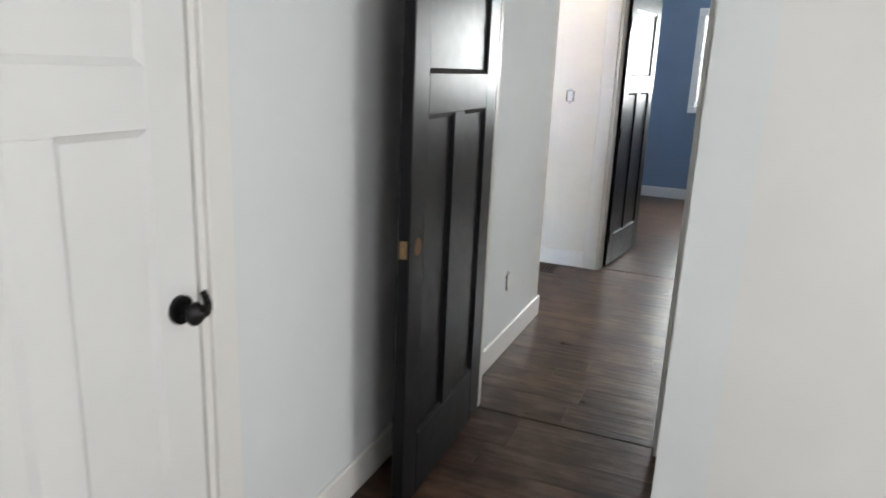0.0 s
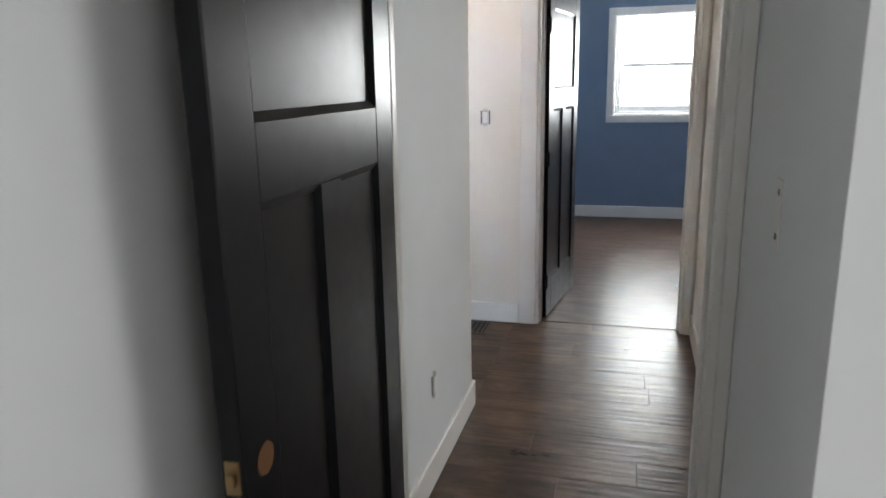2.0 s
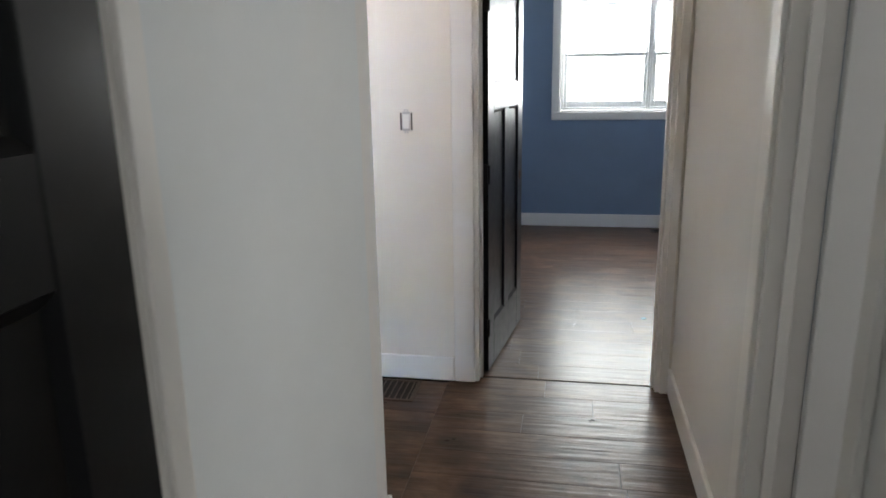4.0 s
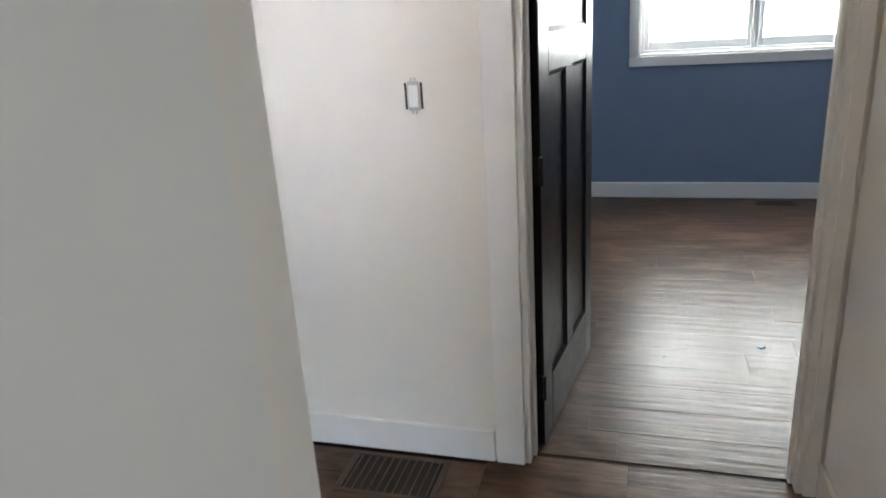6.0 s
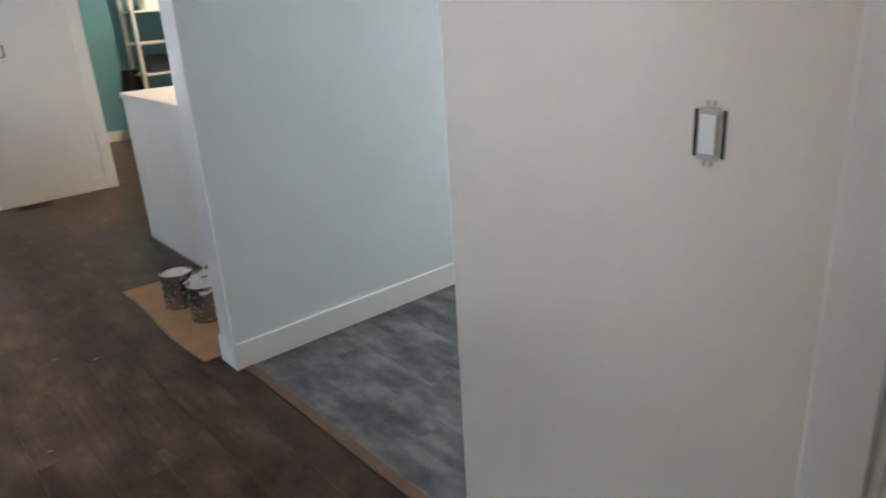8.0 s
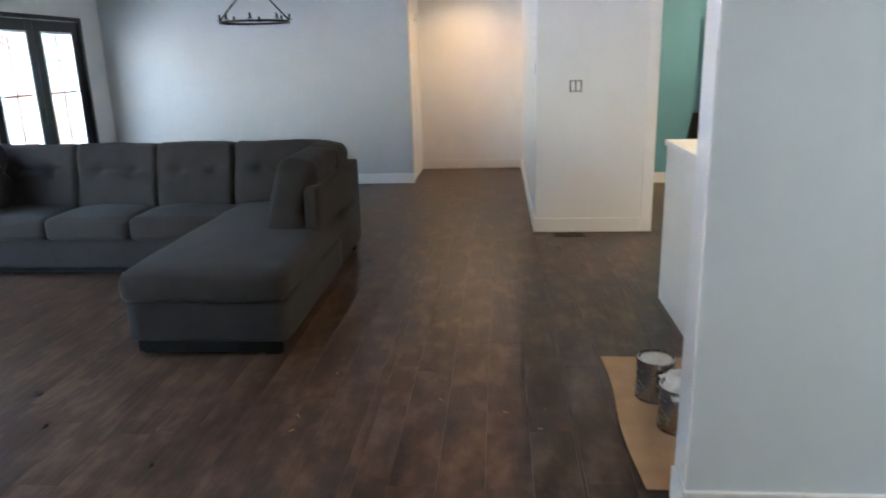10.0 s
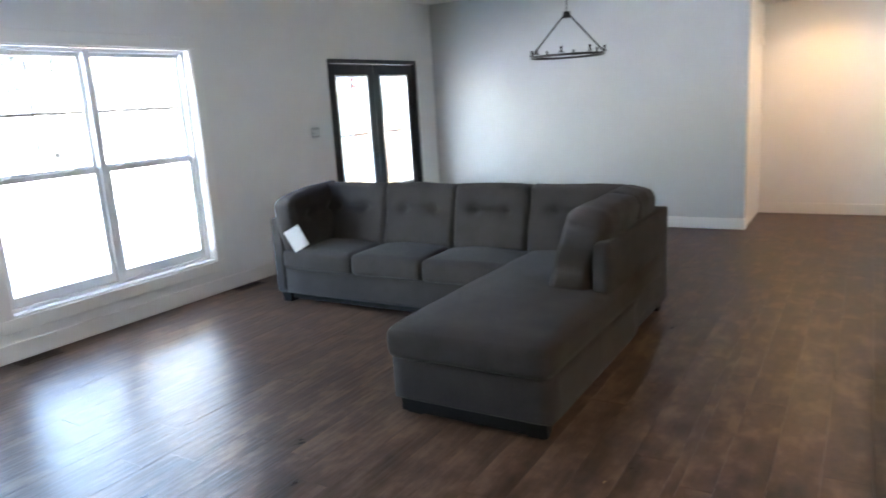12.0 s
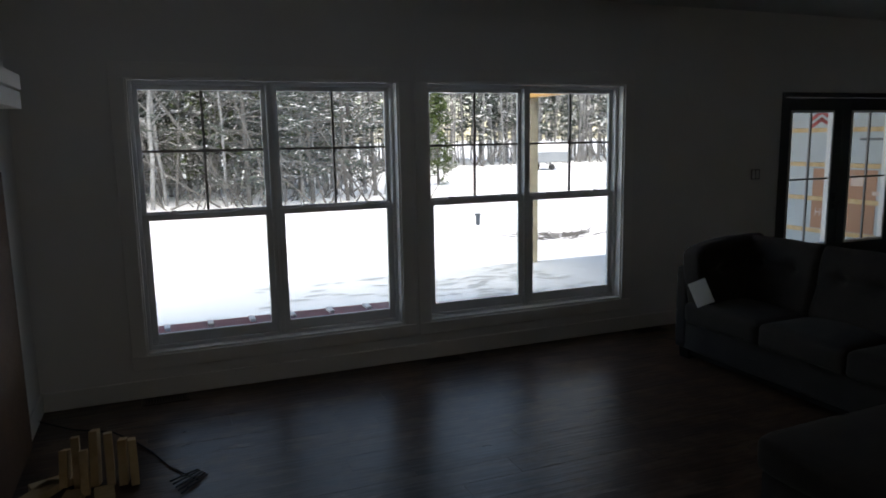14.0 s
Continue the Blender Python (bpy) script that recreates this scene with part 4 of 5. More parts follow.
# ---------------------------------------------------------------- kitchen end
pen = thing("kitchen_peninsula", "white panelled kitchen peninsula with a white worktop", "peninsula")
part("side_panel", boxed(-4.66, -2.575, 0.345, 0.365, 0.0, 0.965, bev=0.002), QUARTZ, pen)
part("end_panel", boxed(-4.66, -4.64, 0.367, 0.95, 0.0, 0.965, bev=0.002), QUARTZ, pen)
part("carcass", boxed(-4.638, -2.575, 0.367, 0.94, 0.08, 0.964), WHITEDOOR, pen)
tagged(link("peninsula_worktop", boxed(-4.68, -2.575, 0.335, 0.98, 0.966, 1.002, bev=0.003), QUARTZ), "white worktop lying on the peninsula", "worktop")

card = bmesh.new()
N = 14
cx0, cx1, cy0, cy1 = -3.73, -2.60, -0.145, 0.32
layers = [[[card.verts.new((cx0 + (cx1 - cx0) * i / N, cy0 + (cy1 - cy0) * j / N + 0.012 * math.sin(i * 0.5) * (1 - j / N), 0.003 + top + 0.05 * max(0.0, 0.3 - i / N) ** 2 * (1 - j / N))) for j in range(N + 1)] for i in range(N + 1)] for top in (0.0, 0.006)]
for i in range(N):
    for j in range(N):
        lo, hi = layers
        card.faces.new((hi[i][j], hi[i + 1][j], hi[i + 1][j + 1], hi[i][j + 1]))
        card.faces.new((lo[i][j + 1], lo[i + 1][j + 1], lo[i + 1][j], lo[i][j]))
    card.faces.new((layers[0][i][0], layers[0][i + 1][0], layers[1][i + 1][0], layers[1][i][0]))
    card.faces.new((layers[0][0][i + 1], layers[0][0][i], layers[1][0][i], layers[1][0][i + 1]))
tagged(link("cardboard_sheet", card, CARDBOARD), "flat brown cardboard sheet on the floor under paint cans", "cardboard")


def paint_can(x, y, rag=False, r=0.083, h=0.19):
    c = thing("paint_can", "bare metal paint can standing on cardboard", "paint can", "paint cans on the cardboard", at=(x, y, 0.0135))
    bm = bmesh.new()
    cyl(bm, r, r, (0, 0, 0.004), (0, 0, h - 0.004), 36, caps=False)
    cyl(bm, r - 0.001, r - 0.001, (0, 0, 0.006), (0, 0, 0.008), 36)
    smooth(part("can_body", bm, STEEL, c))
    for z in (0.004, h - 0.004):
        bm = bmesh.new()
        cyl(bm, r + 0.003, r + 0.003, (0, 0, z - 0.004), (0, 0, z + 0.004), 36, caps=False)
        cyl(bm, r - 0.010, r - 0.010, (0, 0, z - 0.003), (0, 0, z + 0.003), 36, caps=False)
        part("can_rim", bm, STEEL, c)
    bm = bmesh.new()
    cyl(bm, r - 0.012, r - 0.012, (0, 0, h - 0.010), (0, 0, h - 0.006), 36)
    cyl(bm, r + 0.001, r - 0.006, (0, 0, h - 0.001), (0, 0, h + 0.002), 36, caps=False)
    part("lid", bm, DRIEDPAINT, c, "flat metal lid with dried paint")
    bm = bmesh.new()
    pts = [Vector((0.0 + (r + 0.004) * math.cos(t), (r + 0.004) * math.sin(t), 0.13 - 0.075 * math.sin(t))) for t in [k * math.pi / 12 for k in range(13)]]
    for a, b in zip(pts, pts[1:]):
        cyl(bm, 0.0017, 0.0017, a, b, 6)
    part("wire_handle", bm, STEEL, c)
    return c


paint_can(-3.30, 0.035)
paint_can(-3.03, 0.075)
paint_can(-3.18, 0.235)
rag = bmesh.new()
bmesh.ops.create_grid(rag, x_segments=22, y_segments=22, size=0.13)
for v in rag.verts:
    d = v.co.length
    v.co.z = 0.212 + 0.028 * noise.noise(v.co * 16) + 0.018 * noise.noise(v.co * 35 + Vector((3, 1, 0)))
    if d > 0.09:
        v.co.z -= (d - 0.09) * 0.35
    v.co.x, v.co.y = v.co.x * 1.0 - 3.06, v.co.y * 0.75 + 0.12
bmesh.ops.solidify(rag, geom=rag.faces[:], thickness=0.004)
smooth(tagged(link("rag", rag, CLOTHRAG), "crumpled white rag lying over the paint cans", "rag"))

# white shelving by the teal wall
rack = thing("shelf_rack", "white painted open shelf rack against the teal wall", "shelf")
for x, y in ((-8.45, 1.62), (-8.45, 2.65), (-8.10, 1.62), (-8.10, 2.65)):
    part("post", boxed(x - 0.02, x + 0.02, y - 0.02, y + 0.02, 0.0, 2.1, bev=0.003), PLASTIC, rack)
for z in (0.35, 0.78, 1.12, 1.46, 1.85):
    part("shelf_board", boxed(-8.47, -8.08, 1.60, 2.67, z, z + 0.022, bev=0.003), PLASTIC, rack)
for nm, lab, y0, y1, z0, h, mt in (("storage_box", "white box standing on the shelf rack", 1.80, 2.10, 1.482, 0.16, PLASTIC), ("storage_box", "grey box standing on the shelf rack", 2.2, 2.45, 0.802, 0.22, TRAILERGREY), ("storage_box", "dark box standing on the shelf rack", 1.72, 2.0, 0.802, 0.19, BINPLASTIC)):
    tagged(link(nm, boxed(-8.40, -8.15, y0, y1, z0, z0 + h, bev=0.006), mt), lab, "box")
# stands in for an unidentified dark shape beside the rack
tool = thing("dark_object", "unidentified dark object by the teal wall, shaped like a vacuum", "vacuum", at=(-8.4, 1.56, 0))
bm = bmesh.new()
cyl(bm, 0.12, 0.135, (0, 0, 0.06), (0, 0, 0.58), 24)
part("tank", bm, BINPLASTIC, tool)
bm = bmesh.new()
cyl(bm, 0.135, 0.09, (0, 0, 0.58), (0, 0, 0.85), 24)
part("motor_head", bm, BLACKMETAL, tool)
for k in range(4):
    bm = bmesh.new()
    a = k * math.tau / 4
    cyl(bm, 0.03, 0.03, (0.105 * math.cos(a), 0.105 * math.sin(a) - 0.012, 0.03), (0.105 * math.cos(a), 0.105 * math.sin(a) + 0.012, 0.03), 12)
    cyl(bm, 0.012, 0.012, (0.105 * math.cos(a), 0.105 * math.sin(a), 0.04), (0.105 * math.cos(a), 0.105 * math.sin(a), 0.08), 8)
    part("caster", bm, RUBBER, tool)
pend = thing("pendant_light", "clear glass pendant light hanging over the peninsula", "pendant light", at=(-4.2, 0.62, 0))
bm = bmesh.new()
bmesh.ops.create_uvsphere(bm, u_segments=18, v_segments=12, radius=0.05, matrix=Matrix.Translation((0, 0, 1.93)))
smooth(part("bulb", bm, BULBGLOW, pend, "glowing round bulb"))
bm = bmesh.new()
cyl(bm, 0.02, 0.02, (0, 0, 1.97), (0, 0, 2.04), 14)
cyl(bm, 0.004, 0.004, (0, 0, 2.04), (0, 0, 2.73), 8)
cyl(bm, 0.05, 0.05, (0, 0, 2.73), (0, 0, 2.75), 20)
part("cord_and_rose", bm, BLACKMETAL, pend)

# ---------------------------------------------------------------- living room, east wall: mantel and offcuts
mantel = thing("mantel_shelf", "unfinished white mantel of two stacked boards", "mantel")
part("upper_board", boxed(-0.89, -0.702, -4.75, -3.1, 1.965, 2.04, bev=0.003), TRIM, mantel)
part("lower_board", boxed(-0.885, -0.702, -4.745, -3.1, 1.87, 1.955, bev=0.003), TRIM, mantel)
tagged(link("fireplace_panel", boxed(-0.728, -0.702, -4.95, -3.0, 0.0, 1.55, bev=0.002), BROWNPANEL), "brown backing panel below the mantel", "panel")
cable = bmesh.new()
cpts = [(-0.68, -5.34, 0.02), (-0.80, -5.22, 0.012), (-0.92, -5.11, 0.006), (-1.03, -5.04, 0.006), (-1.14, -4.97, 0.006), (-1.25, -4.80, 0.006), (-1.36, -4.58, 0.006), (-1.44, -4.36, 0.006), (-1.53, -4.20, 0.008), (-1.58, -4.12, 0.012), (-1.52, -4.06, 0.016)]
for a, b in zip(cpts, cpts[1:]):
    cyl(cable, 0.0045, 0.0045, a, b, 8)
for k in range(5):
    a = Vector((-1.62 + 0.012 * k, -4.19 - 0.01 * k, 0.006 + 0.004 * k))
    cyl(cable, 0.0045, 0.0045, a, a + Vector((0.13, 0.17 - 0.02 * k, 0.004)), 8)
tagged(link("power_cable", cable, RUBBER), "black power cable lying loose on the floor", "cable")
rnd = random.Random(21)
for k, (x, y, hgt, tw, lean) in enumerate(((-1.02, -4.30, 0.30, 4, 9), (-1.10, -4.29, 0.33, -6, 7), (-1.17, -4.27, 0.31, 3, 8), (-1.23, -4.25, 0.27, -3, 6), (-1.28, -4.23, 0.27, 5, 5), (-1.06, -4.20, 0.26, 2, 12), (-0.96, -4.33, 0.22, -8, 10))):
    bm = boxed(-0.019, 0.019, -0.045, 0.045, 0.0, hgt * 0.82, bev=0.002, m=pose(x, y, 0.008, lean + 6, 0, tw))
    tagged(link("wood_offcut", bm, PINE), "pale pine offcut standing in a heap", "offcut", "pine offcuts by the wall")
for x, y, r in ((-0.90, -4.36, 20), (-0.86, -4.28, 55), (-1.0, -4.12, 80), (-1.15, -4.10, 95)):
    bm = boxed(-0.10, 0.10, -0.045, 0.045, 0.0, 0.038, bev=0.002, m=pose(x, y, 0.001, 0, 0, r))
    tagged(link("wood_offcut", bm, PINE), "pale pine offcut lying on the floor", "offcut", "pine offcuts by the wall")
for k in range(16):
    x, y = rnd.uniform(-3.6, -0.9), rnd.uniform(-1.6, -0.2)
    L = rnd.uniform(0.004, 0.013)
    bm = boxed(-L, L, -0.001, 0.001, 0.0, 0.0015, m=pose(x, y, 0.0005, 0, 0, rnd.uniform(0, 180)))
    tagged(link("wood_splinter", bm, PINE), "tiny pale wood splinter on the floor", "splinter", "splinters on the boards")
bm = boxed(-0.014, 0.014, -0.010, 0.010, 0, 0.004, bev=0.001, m=pose(0.905, 1.03, 0.0005, 0, 0, 30))
tagged(link("plastic_scrap", bm, TEAL), "small green plastic scrap on the boards", "scrap")

# ---------------------------------------------------------------- outside
tagged(link("ground", boxed(-400, 400, -500, -5.70, -0.9, -0.45), SNOW), "snow covered yard reaching into the woods", "ground", kind="structure")
tagged(link("pavement", boxed(-6.55, 2.5, -9.55, -5.70, -0.449, -0.12, bev=0.01), SLAB), "snow dusted concrete patio slab", "patio", kind="structure")
post = thing("porch_post", "bare timber porch post with its beam", "post")
part("post_shaft", boxed(-6.54, -6.40, -9.54, -9.40, -0.12, 2.23, bev=0.006), POSTWOOD, post)
part("beam", boxed(-6.55, -6.39, -9.55, -5.70, 2.232, 2.45, bev=0.006), ORANGEWOOD, post, "orange stained porch beam")
part("porch_roof", boxed(-9.095, -6.36, -9.65, -5.70, 2.452, 2.60, bev=0.004), PINE, post, "pale board porch roof")
tagged(link("porch_floor", boxed(-9.1, -6.56, -9.55, -5.70, -0.449, -0.13), SLAB), kind="structure")
gw = thing("garage_wing", "house wing wrapped in pale building paper with strapping", "house")
part("wall", boxed(-9.3, -9.1, -9.6, -5.70, -0.45, 2.9), WRAP, gw)
for z in (0.03, 0.44, 0.84, 1.26, 1.68, 2.10):
    part("strapping_board", boxed(-9.1, -9.082, -9.6, -5.72, z, z + 0.055, bev=0.002), PINE, gw, "pale pine strapping board")
for y0, y1, z0, z1 in ((-7.0, -6.15, 0.50, 1.24), (-8.6, -7.9, 0.90, 1.24)):
    part("wrap_sheet", boxed(-9.1, -9.096, y0, y1, z0, z1), BROWNWRAP, gw, "brown printed wrap sheet")


def sign_text(body, size, y, z, mat, parent):
    cu = bpy.data.curves.new("print", "FONT")
    cu.body, cu.size, cu.extrude = body, size, 0.0008
    tmp = new("print_tmp", cu)
    me = bpy.data.meshes.new_from_object(tmp.evaluated_get(bpy.context.evaluated_depsgraph_get()))
    bpy.data.objects.remove(tmp)
    me.materials.append(mat)
    ob = new("printed_word", me)
    ob.parent = parent
    ob.matrix_basis = pose(-9.094, y, z, 90, 0, 90)
    return ob


sign_text("HOME", 0.13, -7.0 + 0.05, 0.66, PRINTPALE, gw)
bm = bmesh.new()
for s in (-1, 1):
    for o in (0.0, -0.09):
        b2 = boxed(-0.002, 0.002, -0.02, 0.17, -0.022, 0.022, m=pose(-9.097, -6.93, 1.93 + o, 0, 0, 0) @ pose(0, 0, 0, -32 if s > 0 else 180 + 32, 0, 0))
        me = bpy.data.meshes.new("t")
        b2.to_mesh(me)
        b2.free()
        bm.from_mesh(me)
part("printed_chevron", bm, PRINT, gw, "dark red printed chevron")
for k, (y, z, w, h) in enumerate(((-6.05, 1.93, 0.5, 0.12), (-6.2, 1.58, 0.4, 0.03), (-6.4, 1.05, 0.16, 0.12), (-6.05, 0.95, 0.3, 0.05))):
    part("printed_bar", boxed(-9.1, -9.095, y - w / 2, y + w / 2, z, z + h), PRINTGREY if k < 2 else PRINTPALE, gw, "unreadable printed bar")
red = thing("red_metal_ledge", "dark red metal ledge under the windows outside", "ledge")
part("ledge", boxed(-3.28, -1.15, -6.06, -5.70, 0.17, 0.352, bev=0.006), REDMETAL, red)
part("ledge", boxed(-4.25, -3.284, -6.06, -5.70, 0.15, 0.30, bev=0.006), REDMETAL, red)
for k in range(6):
    part("clip", boxed(-1.5 - 0.30 * k, -1.46 - 0.30 * k, -6.00, -5.86, 0.352, 0.376, bev=0.003), PVC, red, "white plastic clip")
part("bracket", boxed(-4.2, -1.2, -5.80, -5.70, -0.12, 0.17), REDMETAL, red)
wb_ = thing("yard_bucket", "dark bucket standing in the snow", "bucket", at=(-8.6, -15.9, -0.45))
bm = bmesh.new()
cyl(bm, 0.052, 0.058, (0, 0, 0), (0, 0, 0.30), 20)
part("bucket_body", bm, BINPLASTIC, wb_)
bm = bmesh.new()
cyl(bm, 0.078, 0.078, (0, 0, 0.29), (0, 0, 0.33), 20)
part("bucket_rim", bm, BINPLASTIC, wb_)

trailer = thing("utility_trailer", "grey trailer under a cap of snow", "trailer", at=(-24.5, -41.0, -0.45))
part("trailer_bed", boxed(-2.0, 0.7, -0.9, 0.9, 0.5, 1.2, bev=0.05), TRAILERGREY, trailer)
bm = bmesh.new()
rounded(bm, -2.1, 0.8, -1.0, 1.0, 1.12, 1.65, 0.22, puff=0.2, cuts=9)
smooth(part("snow_cap", bm, SNOW, trailer, "thick cap of snow"))
for x in (-0.6,):
    for y in (-0.95, 0.95):
        bm = bmesh.new()
        cyl(bm, 0.2, 0.2, (x, y - 0.07, 0.2), (x, y + 0.07, 0.2), 20)
        cyl(bm, 0.03, 0.03, (x, y * 0.8, 0.25), (x, y * 0.8, 0.55), 8)
        part("wheel", bm, RUBBER, trailer)

# brush heap in the snow
brush = bmesh.new()
rb = random.Random(3)
for k in range(120):
    a = Vector((-9.3 + rb.gauss(0, 0.45), -13.3 + rb.gauss(0, 0.22), -0.44))
    d = Vector((rb.gauss(0, 0.5), rb.gauss(0, 0.25), rb.uniform(0.0, 0.16)))
    cyl(brush, rb.uniform(0.008, 0.022), 0.004, a, a + d, 5, caps=False)
tagged(link("brush_heap", brush, BARK), "low heap of grey brushwood in the snow", "brushwood", kind="stuff")


# ---------------------------------------------------------------- trees
def limb(verts, faces, a, b, r0, r1, n=5):
    d = (b - a)
    q = d.to_track_quat("Z", "Y")
    k = len(verts)
    for p, r in ((a, r0), (b, r1)):
        for i in range(n):
            w = i * math.tau / n
            verts.append(p + q @ Vector((r * math.cos(w), r * math.sin(w), 0)))
    for i in range(n):
        j = (i + 1) % n
        faces.append((k + i, k + j, k + n + j, k + n + i))


def trunk_geometry(rnd, base, height, r, verts, faces, twigs=26, droop=0.0, spread=0.28, start=0.12):
    """A crooked tapered trunk with limbs that fork into twigs; returns the twig ends."""
    pts = [base]
    lean = Vector((rnd.gauss(0, 0.04), rnd.gauss(0, 0.04), 0))
    seg = 9
    for k in range(seg):
        pts.append(pts[-1] + Vector((rnd.gauss(0, 0.035), rnd.gauss(0, 0.035), 1)) * (height / seg) + lean * (height / seg))
    for k in range(seg):
        t0, t1 = k / seg, (k + 1) / seg
        limb(verts, faces, pts[k], pts[k + 1], r * (1 - 0.85 * t0), r * (1 - 0.85 * t1), 7)
    ends = []
    for k in range(twigs):
        t = rnd.uniform(start, 0.97)
        i = min(seg - 1, int(t * seg))
        p = pts[i].lerp(pts[i + 1], t * seg - i)
        an = rnd.uniform(0, math.tau)
        L = height * spread * (1.05 - t) * rnd.uniform(0.5, 1.15)
        up = rnd.uniform(0.1, 0.7) - droop
        e = p + Vector((math.cos(an), math.sin(an), up)) * L
        m_ = p.lerp(e, 0.5) + Vector((0, 0, 0.06 * L))
        rr = r * (1 - 0.85 * t) * 0.38
        limb(verts, faces, p, m_, rr, rr * 0.6, 4)
        limb(verts, faces, m_, e, rr * 0.6, rr * 0.15, 4)
        ends.append((m_, e))
        for s in range(3):
            q = m_.lerp(e, rnd.uniform(0.0, 0.9))
            f = q + Vector((rnd.gauss(0, 1), rnd.gauss(0, 1), rnd.uniform(-0.2, 0.9))) * L * 0.22
            limb(verts, faces, q, f, rr * 0.35, rr * 0.08, 3)
            ends.append((q, f))
    return ends


def needles(rnd, ends, verts, faces, per, size):
    """Flat sprays of needles, each a thin leaning blade cluster."""
    for a, b in ends:
        for k in range(per):
            p = a.lerp(b, rnd.uniform(0.1, 1.05)) + Vector((rnd.gauss(0, 0.10), rnd.gauss(0, 0.10), rnd.gauss(0, 0.06)))
            u = Vector((rnd.gauss(0, 1), rnd.gauss(0, 1), rnd.gauss(-0.25, 0.5))).normalized() * size * rnd.uniform(0.5, 1.3)
            w = u.cross(Vector((rnd.gauss(0, 1), rnd.gauss(0, 1), rnd.gauss(0, 1)))).normalized() * size * 0.22
            i = len(verts)
            verts += [p - u, p + w, p + u, p - w]
            faces.append((i, i + 1, i + 2, i + 3))


def snow_on(rnd, ends, verts, faces, per, size):
    """Small lumps of snow lying along the branches."""
    for a, b in ends:
        for k in range(per):
            if rnd.random() < 0.45:
                continue
            p = a.lerp(b, rnd.uniform(0.2, 1.0)) + Vector((0, 0, 0.03))
            L = (b - a).normalized() * size * rnd.uniform(0.5, 1.4)
            w = Vector((-L.y, L.x, 0)) * 0.35
            i = len(verts)
            verts += [p - L, p + w, p + L, p - w, p + Vector((0, 0, size * 0.35))]
            faces += [(i, i + 1, i + 4), (i + 1, i + 2, i + 4), (i + 2, i + 3, i + 4), (i + 3, i, i + 4), (i + 3, i + 2, i + 1, i)]


def mesh_of(name, verts, faces, mat, parent=None, label=""):
    me = bpy.data.meshes.new(name)
    me.from_pydata([tuple(v) for v in verts], [], faces)
    me.materials.append(mat)
    ob = new(name, me)
    if parent:
        ob.parent = parent
    if label:
        tagged(ob, label)
    return ob


def make_tree(seed, x, y, height, r, evergreen, bark):
    rnd = random.Random(seed)
    t = thing("spruce_tree" if evergreen else "bare_tree", "dark green evergreen rising from the snow" if evergreen else "leafless grey winter tree rising from the snow", "tree", at=(x, y, -0.5))
    v, f = [], []
    ends = trunk_geometry(rnd, Vector((0, 0, 0)), height, r, v, f, 80 if evergreen else 56, 0.45 if evergreen else 0.0, 0.26 if evergreen else 0.30, 0.08 if evergreen else 0.2)
    mesh_of("trunk", v, f, bark, t)
    if evergreen:
        v, f = [], []
        needles(rnd, ends, v, f, 6, 0.15)
        mesh_of("crown", v, f, SOFT_GREEN if seed % 3 == 0 else DARKLEAF, t)
    v, f = [], []
    snow_on(rnd, ends, v, f, 2, 0.085)
    mesh_of("snow_on_branches", v, f, SNOW, t, "clumps of snow on the branches")
    return t


tr = random.Random(77)
for k in range(46):
    x = -9.5 + 13.0 * (k + tr.uniform(0, 0.9)) / 46
    y = -24.5 - tr.uniform(0, 7)
    make_tree(100 + k, x, y, tr.uniform(8, 14), tr.uniform(0.045, 0.10), k % 5 in (0, 3), (BARK, PALEBARK)[k % 2])
make_tree(300, -13.6, -31.0, 4.6, 0.07, True, BARK)
# the woods behind, uncountable
wv, wf, nv, nf, zv, zf = [], [], [], [], [], []
for k in range(760):
    if k < 170:
        x, y = tr.uniform(-10, 8), tr.uniform(-31, -44)
    else:
        x, y = tr.uniform(-75, 8), tr.uniform(-50, -68)
    hgt = tr.uniform(9, 16) if k < 170 else tr.uniform(13, 21)
    ends = trunk_geometry(tr, Vector((x, y, -0.5)), hgt, tr.uniform(0.05, 0.11), wv, wf, 17, 0.35 if k % 2 else 0.0, 0.24, 0.12)
    if k % 5 < 3:
        needles(tr, ends, nv, nf, 4, 0.34)
    snow_on(tr, ends, zv, zf, 2, 0.19)
tagged(mesh_of("woods_snow", zv, zf, SNOW), "snow lying in the winter woods", "snow", kind="stuff")
tagged(mesh_of("woods_trunks", wv, wf, PALEBARK), "dense leafless winter woods behind the yard", "woods", kind="stuff")
tagged(mesh_of("woods_needles", nv, nf, DARKLEAF), "evergreen foliage in the winter woods", "woods", kind="stuff")
# fallen saplings and undergrowth at the wood's edge
uv_, uf = [], []
for k in range(310):
    x = tr.uniform(-11, 3) if k < 140 else tr.uniform(-60, -10)
    y = (-23.5 - tr.uniform(0, 6)) if k < 140 else (-47 - tr.uniform(0, 4))
    a = Vector((x, y, -0.46))
    b = a + Vector((tr.gauss(0, 0.9), tr.gauss(0, 0.6), tr.uniform(0.4, 2.4)))
    limb(uv_, uf, a, b, tr.uniform(0.012, 0.03), 0.004, 4)
    for s in range(3):
        p = a.lerp(b, tr.uniform(0.3, 0.9))
        limb(uv_, uf, p, p + Vector((tr.gauss(0, 0.4), tr.gauss(0, 0.4), tr.uniform(0.1, 0.7))), 0.010, 0.002, 3)
